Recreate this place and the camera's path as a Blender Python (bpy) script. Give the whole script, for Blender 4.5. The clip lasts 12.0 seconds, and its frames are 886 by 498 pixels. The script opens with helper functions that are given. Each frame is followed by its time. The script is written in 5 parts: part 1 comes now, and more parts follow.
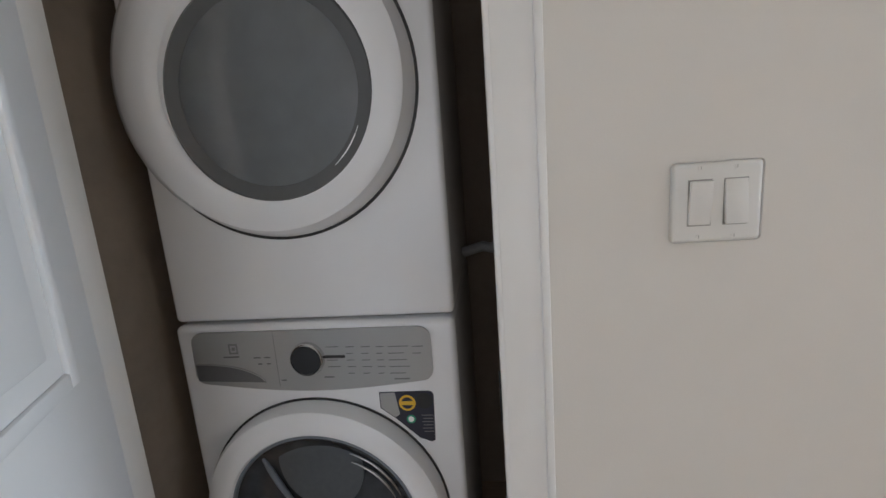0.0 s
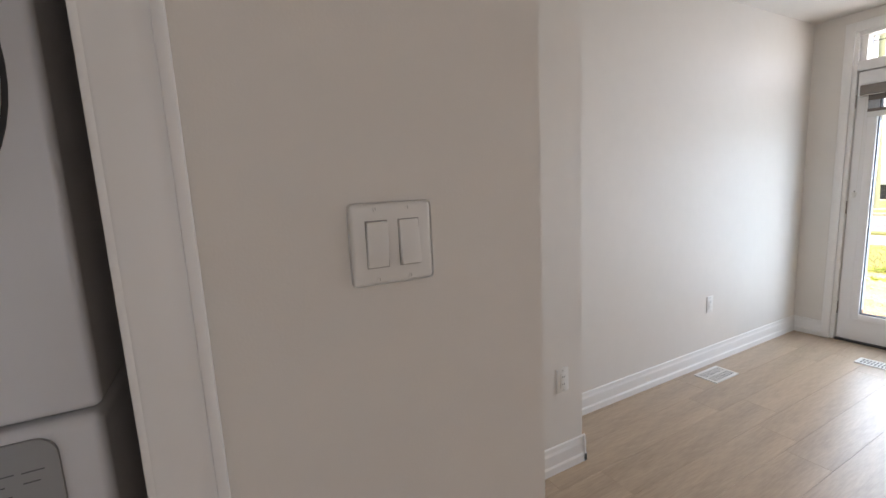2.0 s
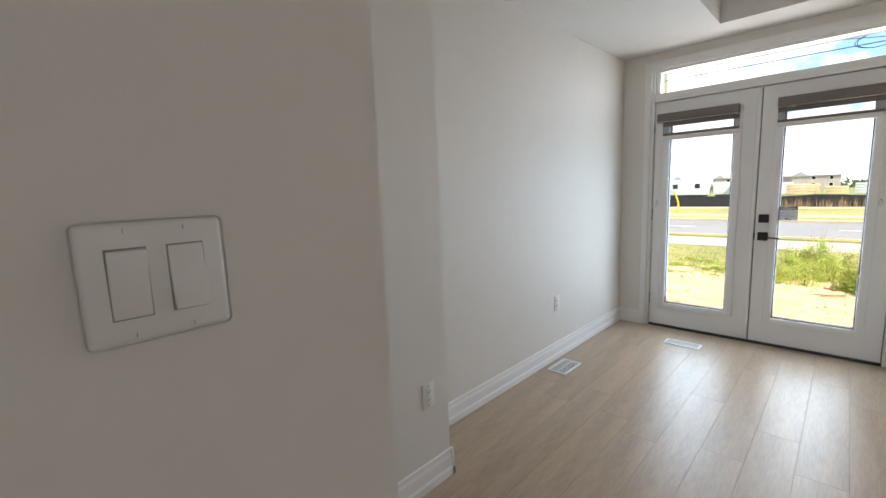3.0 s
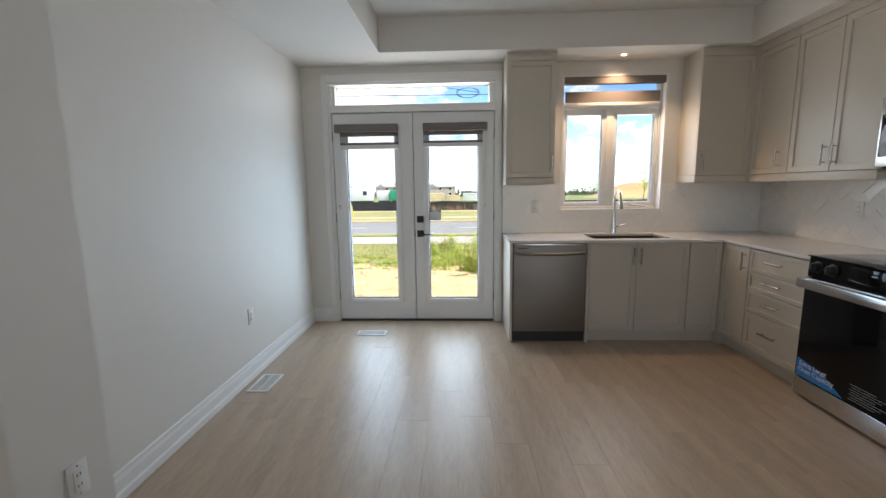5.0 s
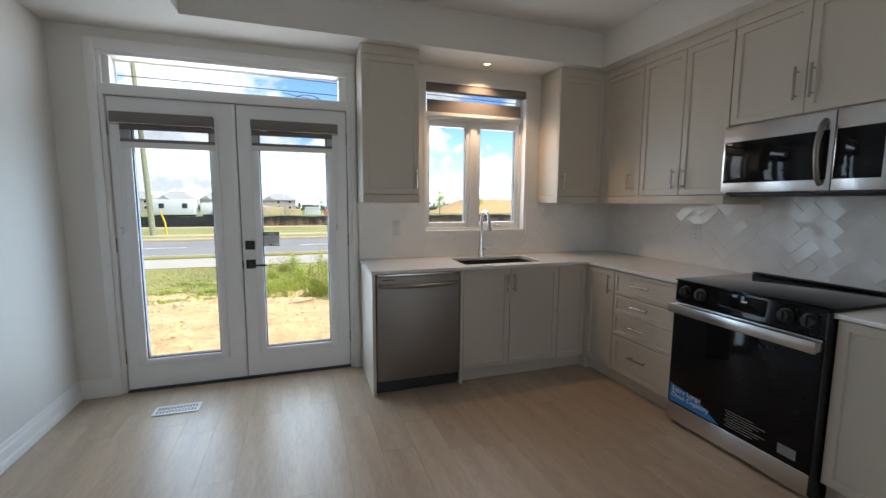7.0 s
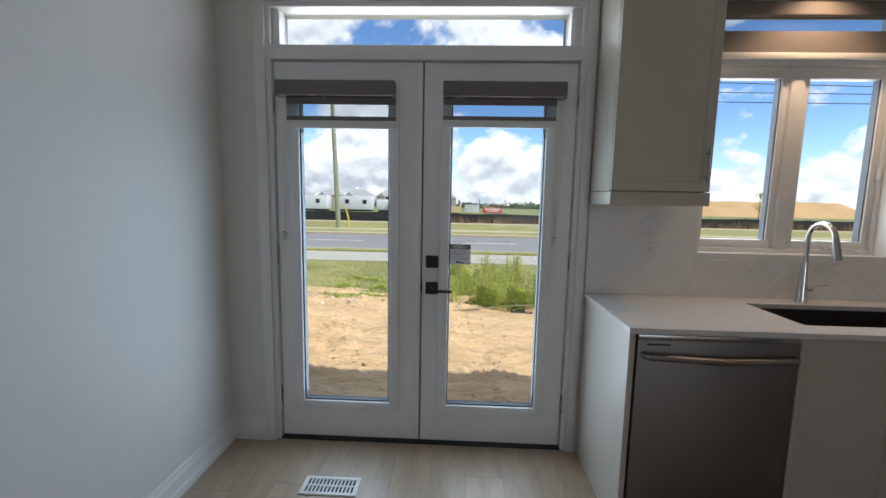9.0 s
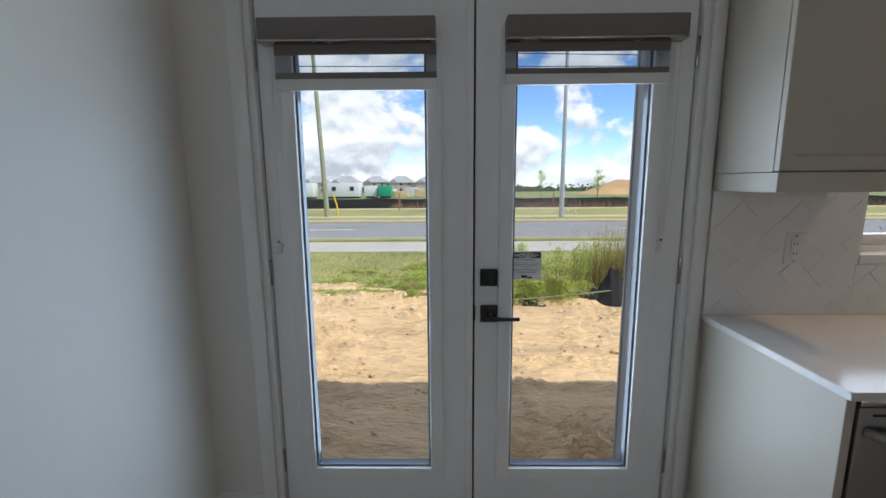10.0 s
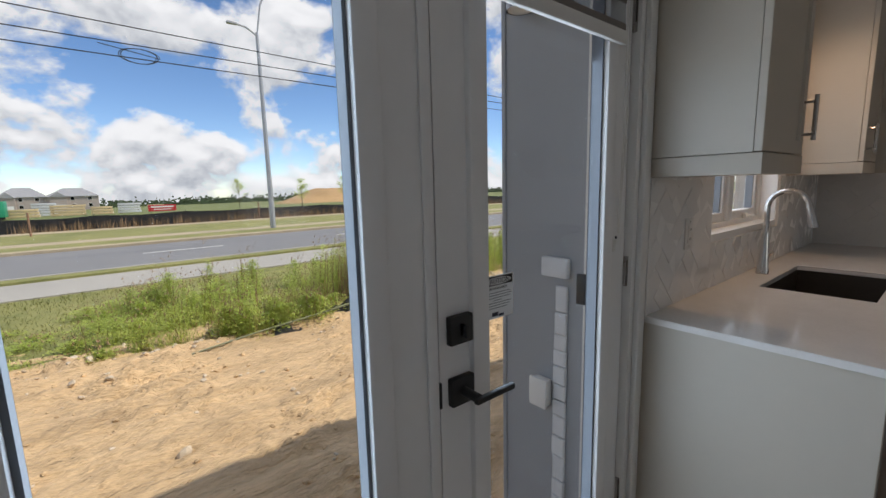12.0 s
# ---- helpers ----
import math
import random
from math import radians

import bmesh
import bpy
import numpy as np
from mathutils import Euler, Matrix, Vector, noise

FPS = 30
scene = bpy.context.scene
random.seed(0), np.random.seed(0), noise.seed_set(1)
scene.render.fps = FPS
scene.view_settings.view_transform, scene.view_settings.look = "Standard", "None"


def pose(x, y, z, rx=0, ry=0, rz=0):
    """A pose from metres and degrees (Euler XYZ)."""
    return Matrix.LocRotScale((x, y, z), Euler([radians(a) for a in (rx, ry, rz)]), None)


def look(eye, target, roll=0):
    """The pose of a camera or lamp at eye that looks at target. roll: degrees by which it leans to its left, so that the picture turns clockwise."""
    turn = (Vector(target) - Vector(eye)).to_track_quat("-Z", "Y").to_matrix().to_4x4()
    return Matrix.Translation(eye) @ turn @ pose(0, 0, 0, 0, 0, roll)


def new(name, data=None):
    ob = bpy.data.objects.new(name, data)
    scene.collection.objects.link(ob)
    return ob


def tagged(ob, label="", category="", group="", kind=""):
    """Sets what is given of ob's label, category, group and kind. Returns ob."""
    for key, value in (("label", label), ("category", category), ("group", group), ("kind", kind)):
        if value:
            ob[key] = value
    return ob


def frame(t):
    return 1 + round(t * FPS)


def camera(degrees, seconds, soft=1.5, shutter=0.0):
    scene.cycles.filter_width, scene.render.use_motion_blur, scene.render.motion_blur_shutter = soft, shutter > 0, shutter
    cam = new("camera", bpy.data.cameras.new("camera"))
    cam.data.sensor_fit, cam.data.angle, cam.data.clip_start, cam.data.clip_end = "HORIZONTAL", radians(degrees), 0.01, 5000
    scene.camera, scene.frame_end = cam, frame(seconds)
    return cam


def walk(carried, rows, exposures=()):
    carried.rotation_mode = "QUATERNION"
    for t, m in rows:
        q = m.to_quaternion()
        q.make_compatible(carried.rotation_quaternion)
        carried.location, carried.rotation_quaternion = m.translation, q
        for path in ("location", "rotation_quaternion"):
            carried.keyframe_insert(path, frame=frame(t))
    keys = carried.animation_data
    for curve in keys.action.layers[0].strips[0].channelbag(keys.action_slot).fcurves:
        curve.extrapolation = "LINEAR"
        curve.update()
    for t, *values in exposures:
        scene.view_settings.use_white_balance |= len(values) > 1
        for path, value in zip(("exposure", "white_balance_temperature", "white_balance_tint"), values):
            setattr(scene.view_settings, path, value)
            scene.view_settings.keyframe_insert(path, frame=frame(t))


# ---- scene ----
cam = camera(93.4, 12.0)
PATH = [
    (0, (1.872, -4.358, 1.351), (-0.081, -4.583, 0.986), -4.3),
    (0.5, (1.906, -4.413, 1.339), (-0.055, -4.535, 0.962), -4.6),
    (1, (1.912, -4.431, 1.339), (-0.042, -4.186, 0.988), -4.9),
    (1.5, (1.875, -4.397, 1.34), (-0.003, -3.788, 1.02), -4.2),
    (2, (1.79, -4.247, 1.352), (0.038, -3.325, 1.064), -2.8),
    (2.5, (1.764, -4.153, 1.35), (0.179, -2.967, 1.068), -2.4),
    (3, (1.714, -4.131, 1.354), (0.331, -2.714, 1.074), -2.2),
    (3.5, (1.675, -4.129, 1.36), (0.556, -2.495, 1.084), -2.2),
    (5.5, (1.629, -4.014, 1.34), (1.839, -2.046, 1.051), -0.1),
    (6, (1.688, -3.827, 1.354), (2.132, -1.894, 1.094), 0.3),
    (6.5, (1.69, -3.644, 1.359), (2.313, -1.759, 1.117), 0.5),
    (7, (1.607, -3.386, 1.368), (2.243, -1.504, 1.14), 0.3),
    (9, (1.38, -2.175, 1.371), (1.3, -0.192, 1.128), 1.1),
    (9.5, (1.281, -1.844, 1.371), (1.182, 0.138, 1.116), 0.5),
    (10, (1.08, -1.538, 1.392), (1.054, 0.437, 1.077), -0.4),
    (10.5, (0.892, -1.316, 1.365), (1.034, 0.656, 1.059), -0.9),
    (11, (0.807, -1.044, 1.352), (1.18, 0.898, 1.051), -1.7),
    (11.5, (0.71, -0.803, 1.334), (1.482, 1.018, 1.036), -1.5),
    (12, (0.654, -0.652, 1.344), (1.889, 0.893, 1.049), -1.5),
]
walk(cam, [(t, look(eye, target, roll)) for t, eye, target, roll in PATH],
     exposures=[(0.0, 1.8, 6400, 12), (0.5, 1.92, 6500, 13), (1.0, 1.92, 6600, 14), (1.5, 1.7, 7000, 17), (2.0, 1.22, 7000, 19), (2.5, 1.0, 6900, 16), (3.5, 0.82, 6700, 13),
                (5.5, 0.58, 6350, 11), (7.0, 0.38, 6250, 11), (9.0, -0.13, 6150, 11), (10.5, -0.22, 6000, 12), (11.0, -0.32, 5850, 12), (12.0, -0.5, 6450, 15)])

# ---- light ----
SUN = Vector((0.55, -0.30, 0.78)).normalized()
world = bpy.data.worlds.new("sky")
scene.world = world
world.use_nodes = True
wt = world.node_tree
wt.nodes.clear()


def wnode(kind, **values):
    n = wt.nodes.new(kind)
    for key, value in values.items():
        n.inputs[key].default_value = value
    return n


def wlink(a, b):
    wt.links.new(a, b)


sky = wt.nodes.new("ShaderNodeTexSky")
sky.sky_type, sky.sun_disc = "NISHITA", False
sky.sun_elevation, sky.sun_rotation = math.asin(SUN.z), math.atan2(SUN.x, SUN.y)
sky.air_density, sky.dust_density, sky.ozone_density = 0.7, 0.02, 2.0
coords = wt.nodes.new("ShaderNodeTexCoord")
parts = wt.nodes.new("ShaderNodeSeparateXYZ")
wlink(coords.outputs["Generated"], parts.inputs[0])


def wmath(op, a, b=None):
    n = wt.nodes.new("ShaderNodeMath")
    n.operation = op
    for i, v in enumerate((a, b)):
        if v is None:
            continue
        if isinstance(v, (int, float)):
            n.inputs[i].default_value = v
        else:
            wlink(v, n.inputs[i])
    return n.outputs[0]


def cloud_noise(lift):
    """Density of cumulus over the sky's dome; lift looks a little higher up."""
    up = wmath("ADD", wmath("MAXIMUM", parts.outputs[2], 0.0), 0.70 + lift)
    plane = wt.nodes.new("ShaderNodeCombineXYZ")
    wlink(wmath("DIVIDE", parts.outputs[0], up), plane.inputs[0])
    wlink(wmath("DIVIDE", parts.outputs[1], up), plane.inputs[1])
    plane.inputs[2].default_value = 3.1
    n = wnode("ShaderNodeTexNoise", Scale=4.6, Detail=10.0, Roughness=0.53, Distortion=0.1)
    wlink(plane.outputs[0], n.inputs["Vector"])
    return n.outputs[0]


density, above = cloud_noise(0.0), cloud_noise(0.022)
cover = wt.nodes.new("ShaderNodeValToRGB")
cover.color_ramp.elements[0].position, cover.color_ramp.elements[1].position = 0.475, 0.535
low_sky = wmath("MAXIMUM", wmath("SUBTRACT", 1.0, wmath("MULTIPLY", parts.outputs[2], 6.0)), 0.0)
wlink(wmath("ADD", density, wmath("MULTIPLY", low_sky, 0.06)), cover.inputs[0])
tone = wt.nodes.new("ShaderNodeValToRGB")
tone.color_ramp.elements[0].position, tone.color_ramp.elements[1].position = 0.40, 0.56
tone.color_ramp.elements[0].color = (6.2, 6.6, 7.2, 1)
tone.color_ramp.elements[1].color = (12.5, 12.5, 12.5, 1)
wlink(wmath("ADD", wmath("SUBTRACT", density, above), 0.5), tone.inputs[0])
mixed = wt.nodes.new("ShaderNodeMix")
mixed.data_type = "RGBA"
wlink(cover.outputs[0], mixed.inputs[0])
vivid = wnode("ShaderNodeHueSaturation", Saturation=1.1, Value=2.1)
wlink(sky.outputs[0], vivid.inputs["Color"])
wlink(vivid.outputs[0], mixed.inputs[6])
wlink(tone.outputs[0], mixed.inputs[7])
back = wnode("ShaderNodeBackground", Strength=0.108)
wlink(mixed.outputs[2], back.inputs[0])
out = wt.nodes.new("ShaderNodeOutputWorld")
wlink(back.outputs[0], out.inputs[0])

sun = new("sun", bpy.data.lights.new("sun", "SUN"))
sun.data.energy, sun.data.angle, sun.data.color = 5.0, radians(0.5), (1.0, 0.92, 0.78)
sun.matrix_world = look(SUN * 20, (0, 0, 0))


def area_lamp(name, eye, target, w, h, watts, color, spread=180):
    lamp = new(name, bpy.data.lights.new(name, "AREA"))
    lamp.data.shape, lamp.data.size, lamp.data.size_y = "RECTANGLE", w, h
    lamp.data.energy, lamp.data.color, lamp.data.spread = watts, color, radians(spread)
    lamp.matrix_world = look(eye, target)


# fill lamps added in made-up, unseen openings of the right and back walls
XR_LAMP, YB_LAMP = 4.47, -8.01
area_lamp("side_fill_lamp", (XR_LAMP, -4.15, 1.35), (0, -4.35, 1.40), 1.3, 1.9, 3.0, (0.98, 0.98, 1.0))
area_lamp("back_fill_lamp", (3.0, YB_LAMP, 1.5), (3.0, 0, 1.4), 2.1, 1.7, 9, (1.0, 0.98, 0.95))
# the sky's light in the openings of the garden doors
area_lamp("door_daylight_left", (0.767, 0.064, 0.98), (0.767, -1.0, 0.98), 0.46, 1.42, 8, (0.62, 0.81, 1.0), 168)
area_lamp("door_daylight_right", (1.563, 0.064, 0.98), (1.563, -1.0, 0.98), 0.46, 1.42, 8, (0.68, 0.84, 1.0), 170)
area_lamp("transom_daylight", (1.171, 0.118, 2.215), (1.171, -1.0, 2.10), 1.40, 0.15, 3.2, (0.90, 0.95, 1.0), 170)
area_lamp("window_daylight", (3.06, 0.145, 1.58), (3.06, -1.0, 1.58), 0.80, 0.84, 5, (0.86, 0.93, 1.0), 165)
pot = new("downlight_lamp", bpy.data.lights.new("downlight_lamp", "SPOT"))
pot.data.energy, pot.data.spot_size, pot.data.spot_blend, pot.data.color = 23, radians(125), 0.6, (1.0, 0.67, 0.40)
pot.data.shadow_soft_size = 0.03
pot.matrix_world = look((3.06, -0.17, 2.452), (3.06, -0.17, 0))


# ---- materials ----
def material(name, color, rough=0.5, metal=0.0, var=0.06, scale=6.0, bump=0.0, bump_scale=120.0, stretch=(1, 1, 1),
             coat=0.0, spec=0.5, tint=None, per_piece=0.0, depth=0.004):
    """Base colour with broad and fine variation, fine relief, and a piece-to-piece shift."""
    m = bpy.data.materials.new(name)
    m.use_nodes = True
    t = m.node_tree
    b = t.nodes["Principled BSDF"]
    b.inputs["Metallic"].default_value = metal
    b.inputs["Coat Weight"].default_value = coat
    b.inputs["Specular IOR Level"].default_value = spec
    co = t.nodes.new("ShaderNodeTexCoord")
    mp = t.nodes.new("ShaderNodeMapping")
    mp.inputs["Scale"].default_value = stretch
    t.links.new(co.outputs["Object"], mp.inputs[0])
    big, fine = t.nodes.new("ShaderNodeTexNoise"), t.nodes.new("ShaderNodeTexNoise")
    big.inputs["Scale"].default_value, big.inputs["Detail"].default_value = scale, 5
    fine.inputs["Scale"].default_value, fine.inputs["Detail"].default_value = scale * 9, 4
    for n in (big, fine):
        t.links.new(mp.outputs[0], n.inputs["Vector"])
    blend = t.nodes.new("ShaderNodeMath")
    blend.operation = "MULTIPLY_ADD"
    blend.inputs[1].default_value = 0.45
    t.links.new(fine.outputs[0], blend.inputs[0])
    scaled = t.nodes.new("ShaderNodeMath")
    scaled.operation = "MULTIPLY"
    scaled.inputs[1].default_value = 0.55
    t.links.new(big.outputs[0], scaled.inputs[0])
    t.links.new(scaled.outputs[0], blend.inputs[2])
    factor = blend.outputs[0]
    if per_piece:
        info = t.nodes.new("ShaderNodeObjectInfo")
        shift = t.nodes.new("ShaderNodeMath")
        shift.operation = "MULTIPLY_ADD"
        shift.inputs[1].default_value = per_piece
        t.links.new(info.outputs["Random"], shift.inputs[0])
        t.links.new(factor, shift.inputs[2])
        minus = t.nodes.new("ShaderNodeMath")
        minus.operation = "SUBTRACT"
        minus.inputs[1].default_value = per_piece / 2
        t.links.new(shift.outputs[0], minus.inputs[0])
        factor = minus.outputs[0]
    ramp = t.nodes.new("ShaderNodeValToRGB")
    tint = tint or color
    ramp.color_ramp.elements[0].position, ramp.color_ramp.elements[1].position = 0.3, 0.7
    ramp.color_ramp.elements[0].color = (*[max(0.0, c * (1 - var)) for c in tint], 1)
    ramp.color_ramp.elements[1].color = (*[min(1.0, c * (1 + var)) for c in color], 1)
    t.links.new(factor, ramp.inputs[0])
    t.links.new(ramp.outputs[0], b.inputs["Base Color"])
    gloss = t.nodes.new("ShaderNodeMapRange")
    gloss.inputs["To Min"].default_value, gloss.inputs["To Max"].default_value = max(0.02, rough * 0.88), min(1.0, rough * 1.12)
    t.links.new(big.outputs[0], gloss.inputs[0])
    t.links.new(gloss.outputs[0], b.inputs["Roughness"])
    if bump:
        grain = t.nodes.new("ShaderNodeTexNoise")
        grain.inputs["Scale"].default_value, grain.inputs["Detail"].default_value = bump_scale, 3
        t.links.new(mp.outputs[0], grain.inputs["Vector"])
        bm_node = t.nodes.new("ShaderNodeBump")
        bm_node.inputs["Strength"].default_value, bm_node.inputs["Distance"].default_value = bump, depth
        t.links.new(grain.outputs[0], bm_node.inputs["Height"])
        t.links.new(bm_node.outputs[0], b.inputs["Normal"])
    return m


def glass_material(name, color=(1, 1, 1), rough=0.0):
    m = bpy.data.materials.new(name)
    m.use_nodes = True
    t = m.node_tree
    t.nodes.clear()
    o = t.nodes.new("ShaderNodeOutputMaterial")
    clear, shine = t.nodes.new("ShaderNodeBsdfTransparent"), t.nodes.new("ShaderNodeBsdfGlossy")
    clear.inputs[0].default_value = (*color, 1)
    shine.inputs["Roughness"].default_value = rough
    lw = t.nodes.new("ShaderNodeLayerWeight")
    lw.inputs["Blend"].default_value = 0.5
    power = t.nodes.new("ShaderNodeMath")
    power.operation = "POWER"
    power.inputs[1].default_value = 4.0
    t.links.new(lw.outputs["Facing"], power.inputs[0])
    fres = t.nodes.new("ShaderNodeMath")
    fres.operation = "MULTIPLY_ADD"
    fres.inputs[1].default_value, fres.inputs[2].default_value = 0.45, 0.012
    t.links.new(power.outputs[0], fres.inputs[0])
    mx = t.nodes.new("ShaderNodeMixShader")
    t.links.new(fres.outputs[0], mx.inputs[0])
    t.links.new(clear.outputs[0], mx.inputs[1])
    t.links.new(shine.outputs[0], mx.inputs[2])
    t.links.new(mx.outputs[0], o.inputs[0])
    return m


def translucent_material(name, color, share, **looks):
    """Thin sheet that lets part of the light from behind shine through."""
    m = material(name, color, 0.6, **looks)
    t = m.node_tree
    o, b = t.nodes["Material Output"], t.nodes["Principled BSDF"]
    thin, mx = t.nodes.new("ShaderNodeBsdfTranslucent"), t.nodes.new("ShaderNodeMixShader")
    thin.inputs[0].default_value = (*color, 1)
    mx.inputs[0].default_value = share
    t.links.new(b.outputs[0], mx.inputs[1])
    t.links.new(thin.outputs[0], mx.inputs[2])
    t.links.new(mx.outputs[0], o.inputs[0])
    return m


def glow_material(name, color, strength):
    m = bpy.data.materials.new(name)
    m.use_nodes = True
    b = m.node_tree.nodes["Principled BSDF"]
    b.inputs["Emission Color"].default_value, b.inputs["Emission Strength"].default_value = (*color, 1), strength
    return m


WALL = material("wall_paint", (0.72, 0.69, 0.645), 0.55, var=0.02, scale=1.5, bump=0.05, bump_scale=260)
CLOSET_BROWN = material("closet_brown", (0.26, 0.21, 0.165), 0.9, var=0.12, scale=3, bump=0.15, bump_scale=90)
CEIL = material("ceiling_paint", (0.70, 0.675, 0.635), 0.9, var=0.02, scale=2, bump=0.25, bump_scale=180)
TRIM = material("trim_paint", (0.80, 0.79, 0.77), 0.35, var=0.015, scale=4)
DOORW = material("door_paint", (0.82, 0.815, 0.81), 0.38, var=0.015, scale=3, bump=0.04, bump_scale=90)
CAB = material("cabinet_lacquer", (0.54, 0.487, 0.41), 0.38, var=0.015, scale=3)
QUARTZ = material("quartz", (0.74, 0.71, 0.67), 0.12, var=0.05, scale=12)
TILE = material("glazed_tile", (0.80, 0.79, 0.77), 0.13, var=0.02, scale=9, per_piece=0.5)
GROUT = material("grout", (0.77, 0.76, 0.74), 0.9, var=0.05, scale=40)
WOOD = material("oak_vinyl", (0.45, 0.345, 0.25), 0.35, var=0.11, scale=1.5, stretch=(9, 0.9, 1), bump=0.10, bump_scale=40,
                tint=(0.37, 0.28, 0.20), per_piece=0.10)
STEEL = material("brushed_steel", (0.27, 0.25, 0.23), 0.5, metal=1.0, var=0.06, scale=3, stretch=(1, 1, 60))
STEELV = material("brushed_steel_bright", (0.62, 0.62, 0.62), 0.24, metal=1.0, var=0.05, scale=3, stretch=(60, 60, 1))
CHROME = material("chrome", (0.72, 0.72, 0.72), 0.12, metal=1.0, var=0.02)
NICKEL = material("satin_nickel", (0.40, 0.37, 0.345), 0.27, metal=1.0, var=0.03)
BLACKGLASS = material("black_glass", (0.006, 0.006, 0.007), 0.06, var=0.05, spec=0.22)
BLACK = material("black_plastic_and_gap_shade", (0.018, 0.018, 0.018), 0.45, var=0.1)
MATBLACK = material("black_powder_coat", (0.015, 0.015, 0.015), 0.5, var=0.1)
ENAMEL = material("white_enamel", (0.82, 0.82, 0.83), 0.22, var=0.01, scale=3)
SILVER = material("silver_panel", (0.36, 0.36, 0.355), 0.38, metal=0.35, var=0.02)
DRYGLASS = material("smoked_door_glass", (0.13, 0.137, 0.142), 0.22, var=0.12, scale=2)
DRUMGLASS = material("washer_door_glass", (0.03, 0.033, 0.038), 0.06, var=0.5, scale=4)
PLASTIC = material("white_plastic", (0.74, 0.73, 0.70), 0.32, var=0.01)
BLIND = material("taupe_blind", (0.19, 0.165, 0.15), 0.7, var=0.06, scale=30, bump=0.15, bump_scale=500)
RUBBER = material("grey_gasket", (0.16, 0.18, 0.21), 0.5, var=0.05)
GLASS = glass_material("clear_glass", (0.97, 0.985, 0.98))
SHEER = glass_material("sheer_fabric", (0.80, 0.82, 0.84), 0.6)
DRUM = material("drum_steel", (0.42, 0.42, 0.42), 0.3, metal=1.0, var=0.2, scale=30)
PAPER = material("label_paper", (0.78, 0.78, 0.77), 0.6, var=0.01)
STICKER = translucent_material("sticker_vinyl", (0.8, 0.8, 0.79), 0.12, var=0.01)
GAPGREY = material("switch_gap_grey", (0.34, 0.33, 0.31), 0.6)
INK = material("black_ink", (0.02, 0.02, 0.02), 0.6)
GREYINK = material("grey_ink", (0.20, 0.20, 0.20), 0.6)
YELLOW = material("yellow_print", (0.75, 0.45, 0.03), 0.4)
NAVY = material("navy_print", (0.016, 0.016, 0.032), 0.35)
BLUE = material("blue_print", (0.015, 0.17, 0.46), 0.4)
SINK = material("dark_sink", (0.045, 0.038, 0.032), 0.35, var=0.1, scale=30)
GREEN = material("green_paint", (0.02, 0.30, 0.16), 0.5)
RED = material("red_sign_paint", (0.50, 0.025, 0.03), 0.5)
DIRT = material("dirt", (0.76, 0.54, 0.31), 0.95, var=0.2, scale=1.6, bump=1.0, bump_scale=24, stretch=(0.4, 1.7, 1), tint=(0.60, 0.415, 0.235), depth=0.05)
STONE = material("pale_stone", (0.64, 0.54, 0.42), 0.9, var=0.2, scale=8, bump=0.4, bump_scale=30)
TURF = material("dry_lawn", (0.30, 0.28, 0.10), 0.95, var=0.25, scale=0.8, bump=0.6, bump_scale=14, tint=(0.19, 0.22, 0.06))
FIELD = material("far_grass", (0.20, 0.215, 0.07), 0.95, var=0.25, scale=0.15, tint=(0.13, 0.17, 0.05))
WEED = translucent_material("weed_leaf", (0.56, 0.63, 0.17), 0.5, var=0.2, scale=1.6, tint=(0.43, 0.57, 0.11))
SEED = material("seed_head", (0.33, 0.22, 0.12), 0.9, var=0.3, scale=3)
ASPHALT = material("asphalt", (0.23, 0.23, 0.235), 0.85, var=0.12, scale=0.7, bump=0.3, bump_scale=60)
CONCRETE = material("concrete", (0.42, 0.40, 0.36), 0.85, var=0.1, scale=0.8, bump=0.2, bump_scale=50)
GRAVEL = material("sandy_gravel", (0.46, 0.38, 0.26), 0.95, var=0.2, scale=1.2, bump=0.4, bump_scale=30)
LINE = material("road_paint", (0.70, 0.70, 0.68), 0.7, var=0.1, scale=5)
SILT = material("black_geotextile", (0.05, 0.052, 0.056), 0.8, var=0.25, scale=2)
GALV = material("galvanized", (0.42, 0.43, 0.44), 0.45, metal=0.5, var=0.08)
POLEWOOD = material("weathered_pole", (0.26, 0.28, 0.18), 0.9, var=0.15, scale=3, stretch=(6, 6, 0.5))
SIDING = material("grey_panel", (0.30, 0.31, 0.325), 0.6, var=0.04, scale=2, bump=0.05, bump_scale=80)
WHITESTONE = material("white_stone", (0.66, 0.66, 0.66), 0.9, var=0.12, scale=14, bump=0.6, bump_scale=60)
BRICKW = material("house_brick", (0.43, 0.37, 0.34), 0.9, var=0.2, scale=0.5)
ROOF = material("roof_shingle", (0.34, 0.345, 0.36), 0.9, var=0.2, scale=1)
BARK = material("bark", (0.10, 0.075, 0.05), 0.95, var=0.3, scale=5)
WIRE = material("cable_rubber", (0.02, 0.02, 0.02), 0.7)


# ---- builders ----
def finish(name, bm, mat_, parent=None, label="", smooth=False):
    me = bpy.data.meshes.new(name)
    bm.normal_update()
    bm.to_mesh(me)
    bm.free()
    me.materials.append(mat_)
    if smooth:
        me.polygons.foreach_set("use_smooth", [True] * len(me.polygons))
        me.set_sharp_from_angle(angle=radians(35))
    ob = new(name, me)
    if parent:
        ob.parent = parent
    if label:
        ob["label"] = label
    return ob


def part(name, bm, mat_, parent, label="", smooth=True):
    return finish(name, bm, mat_, parent, label, smooth)


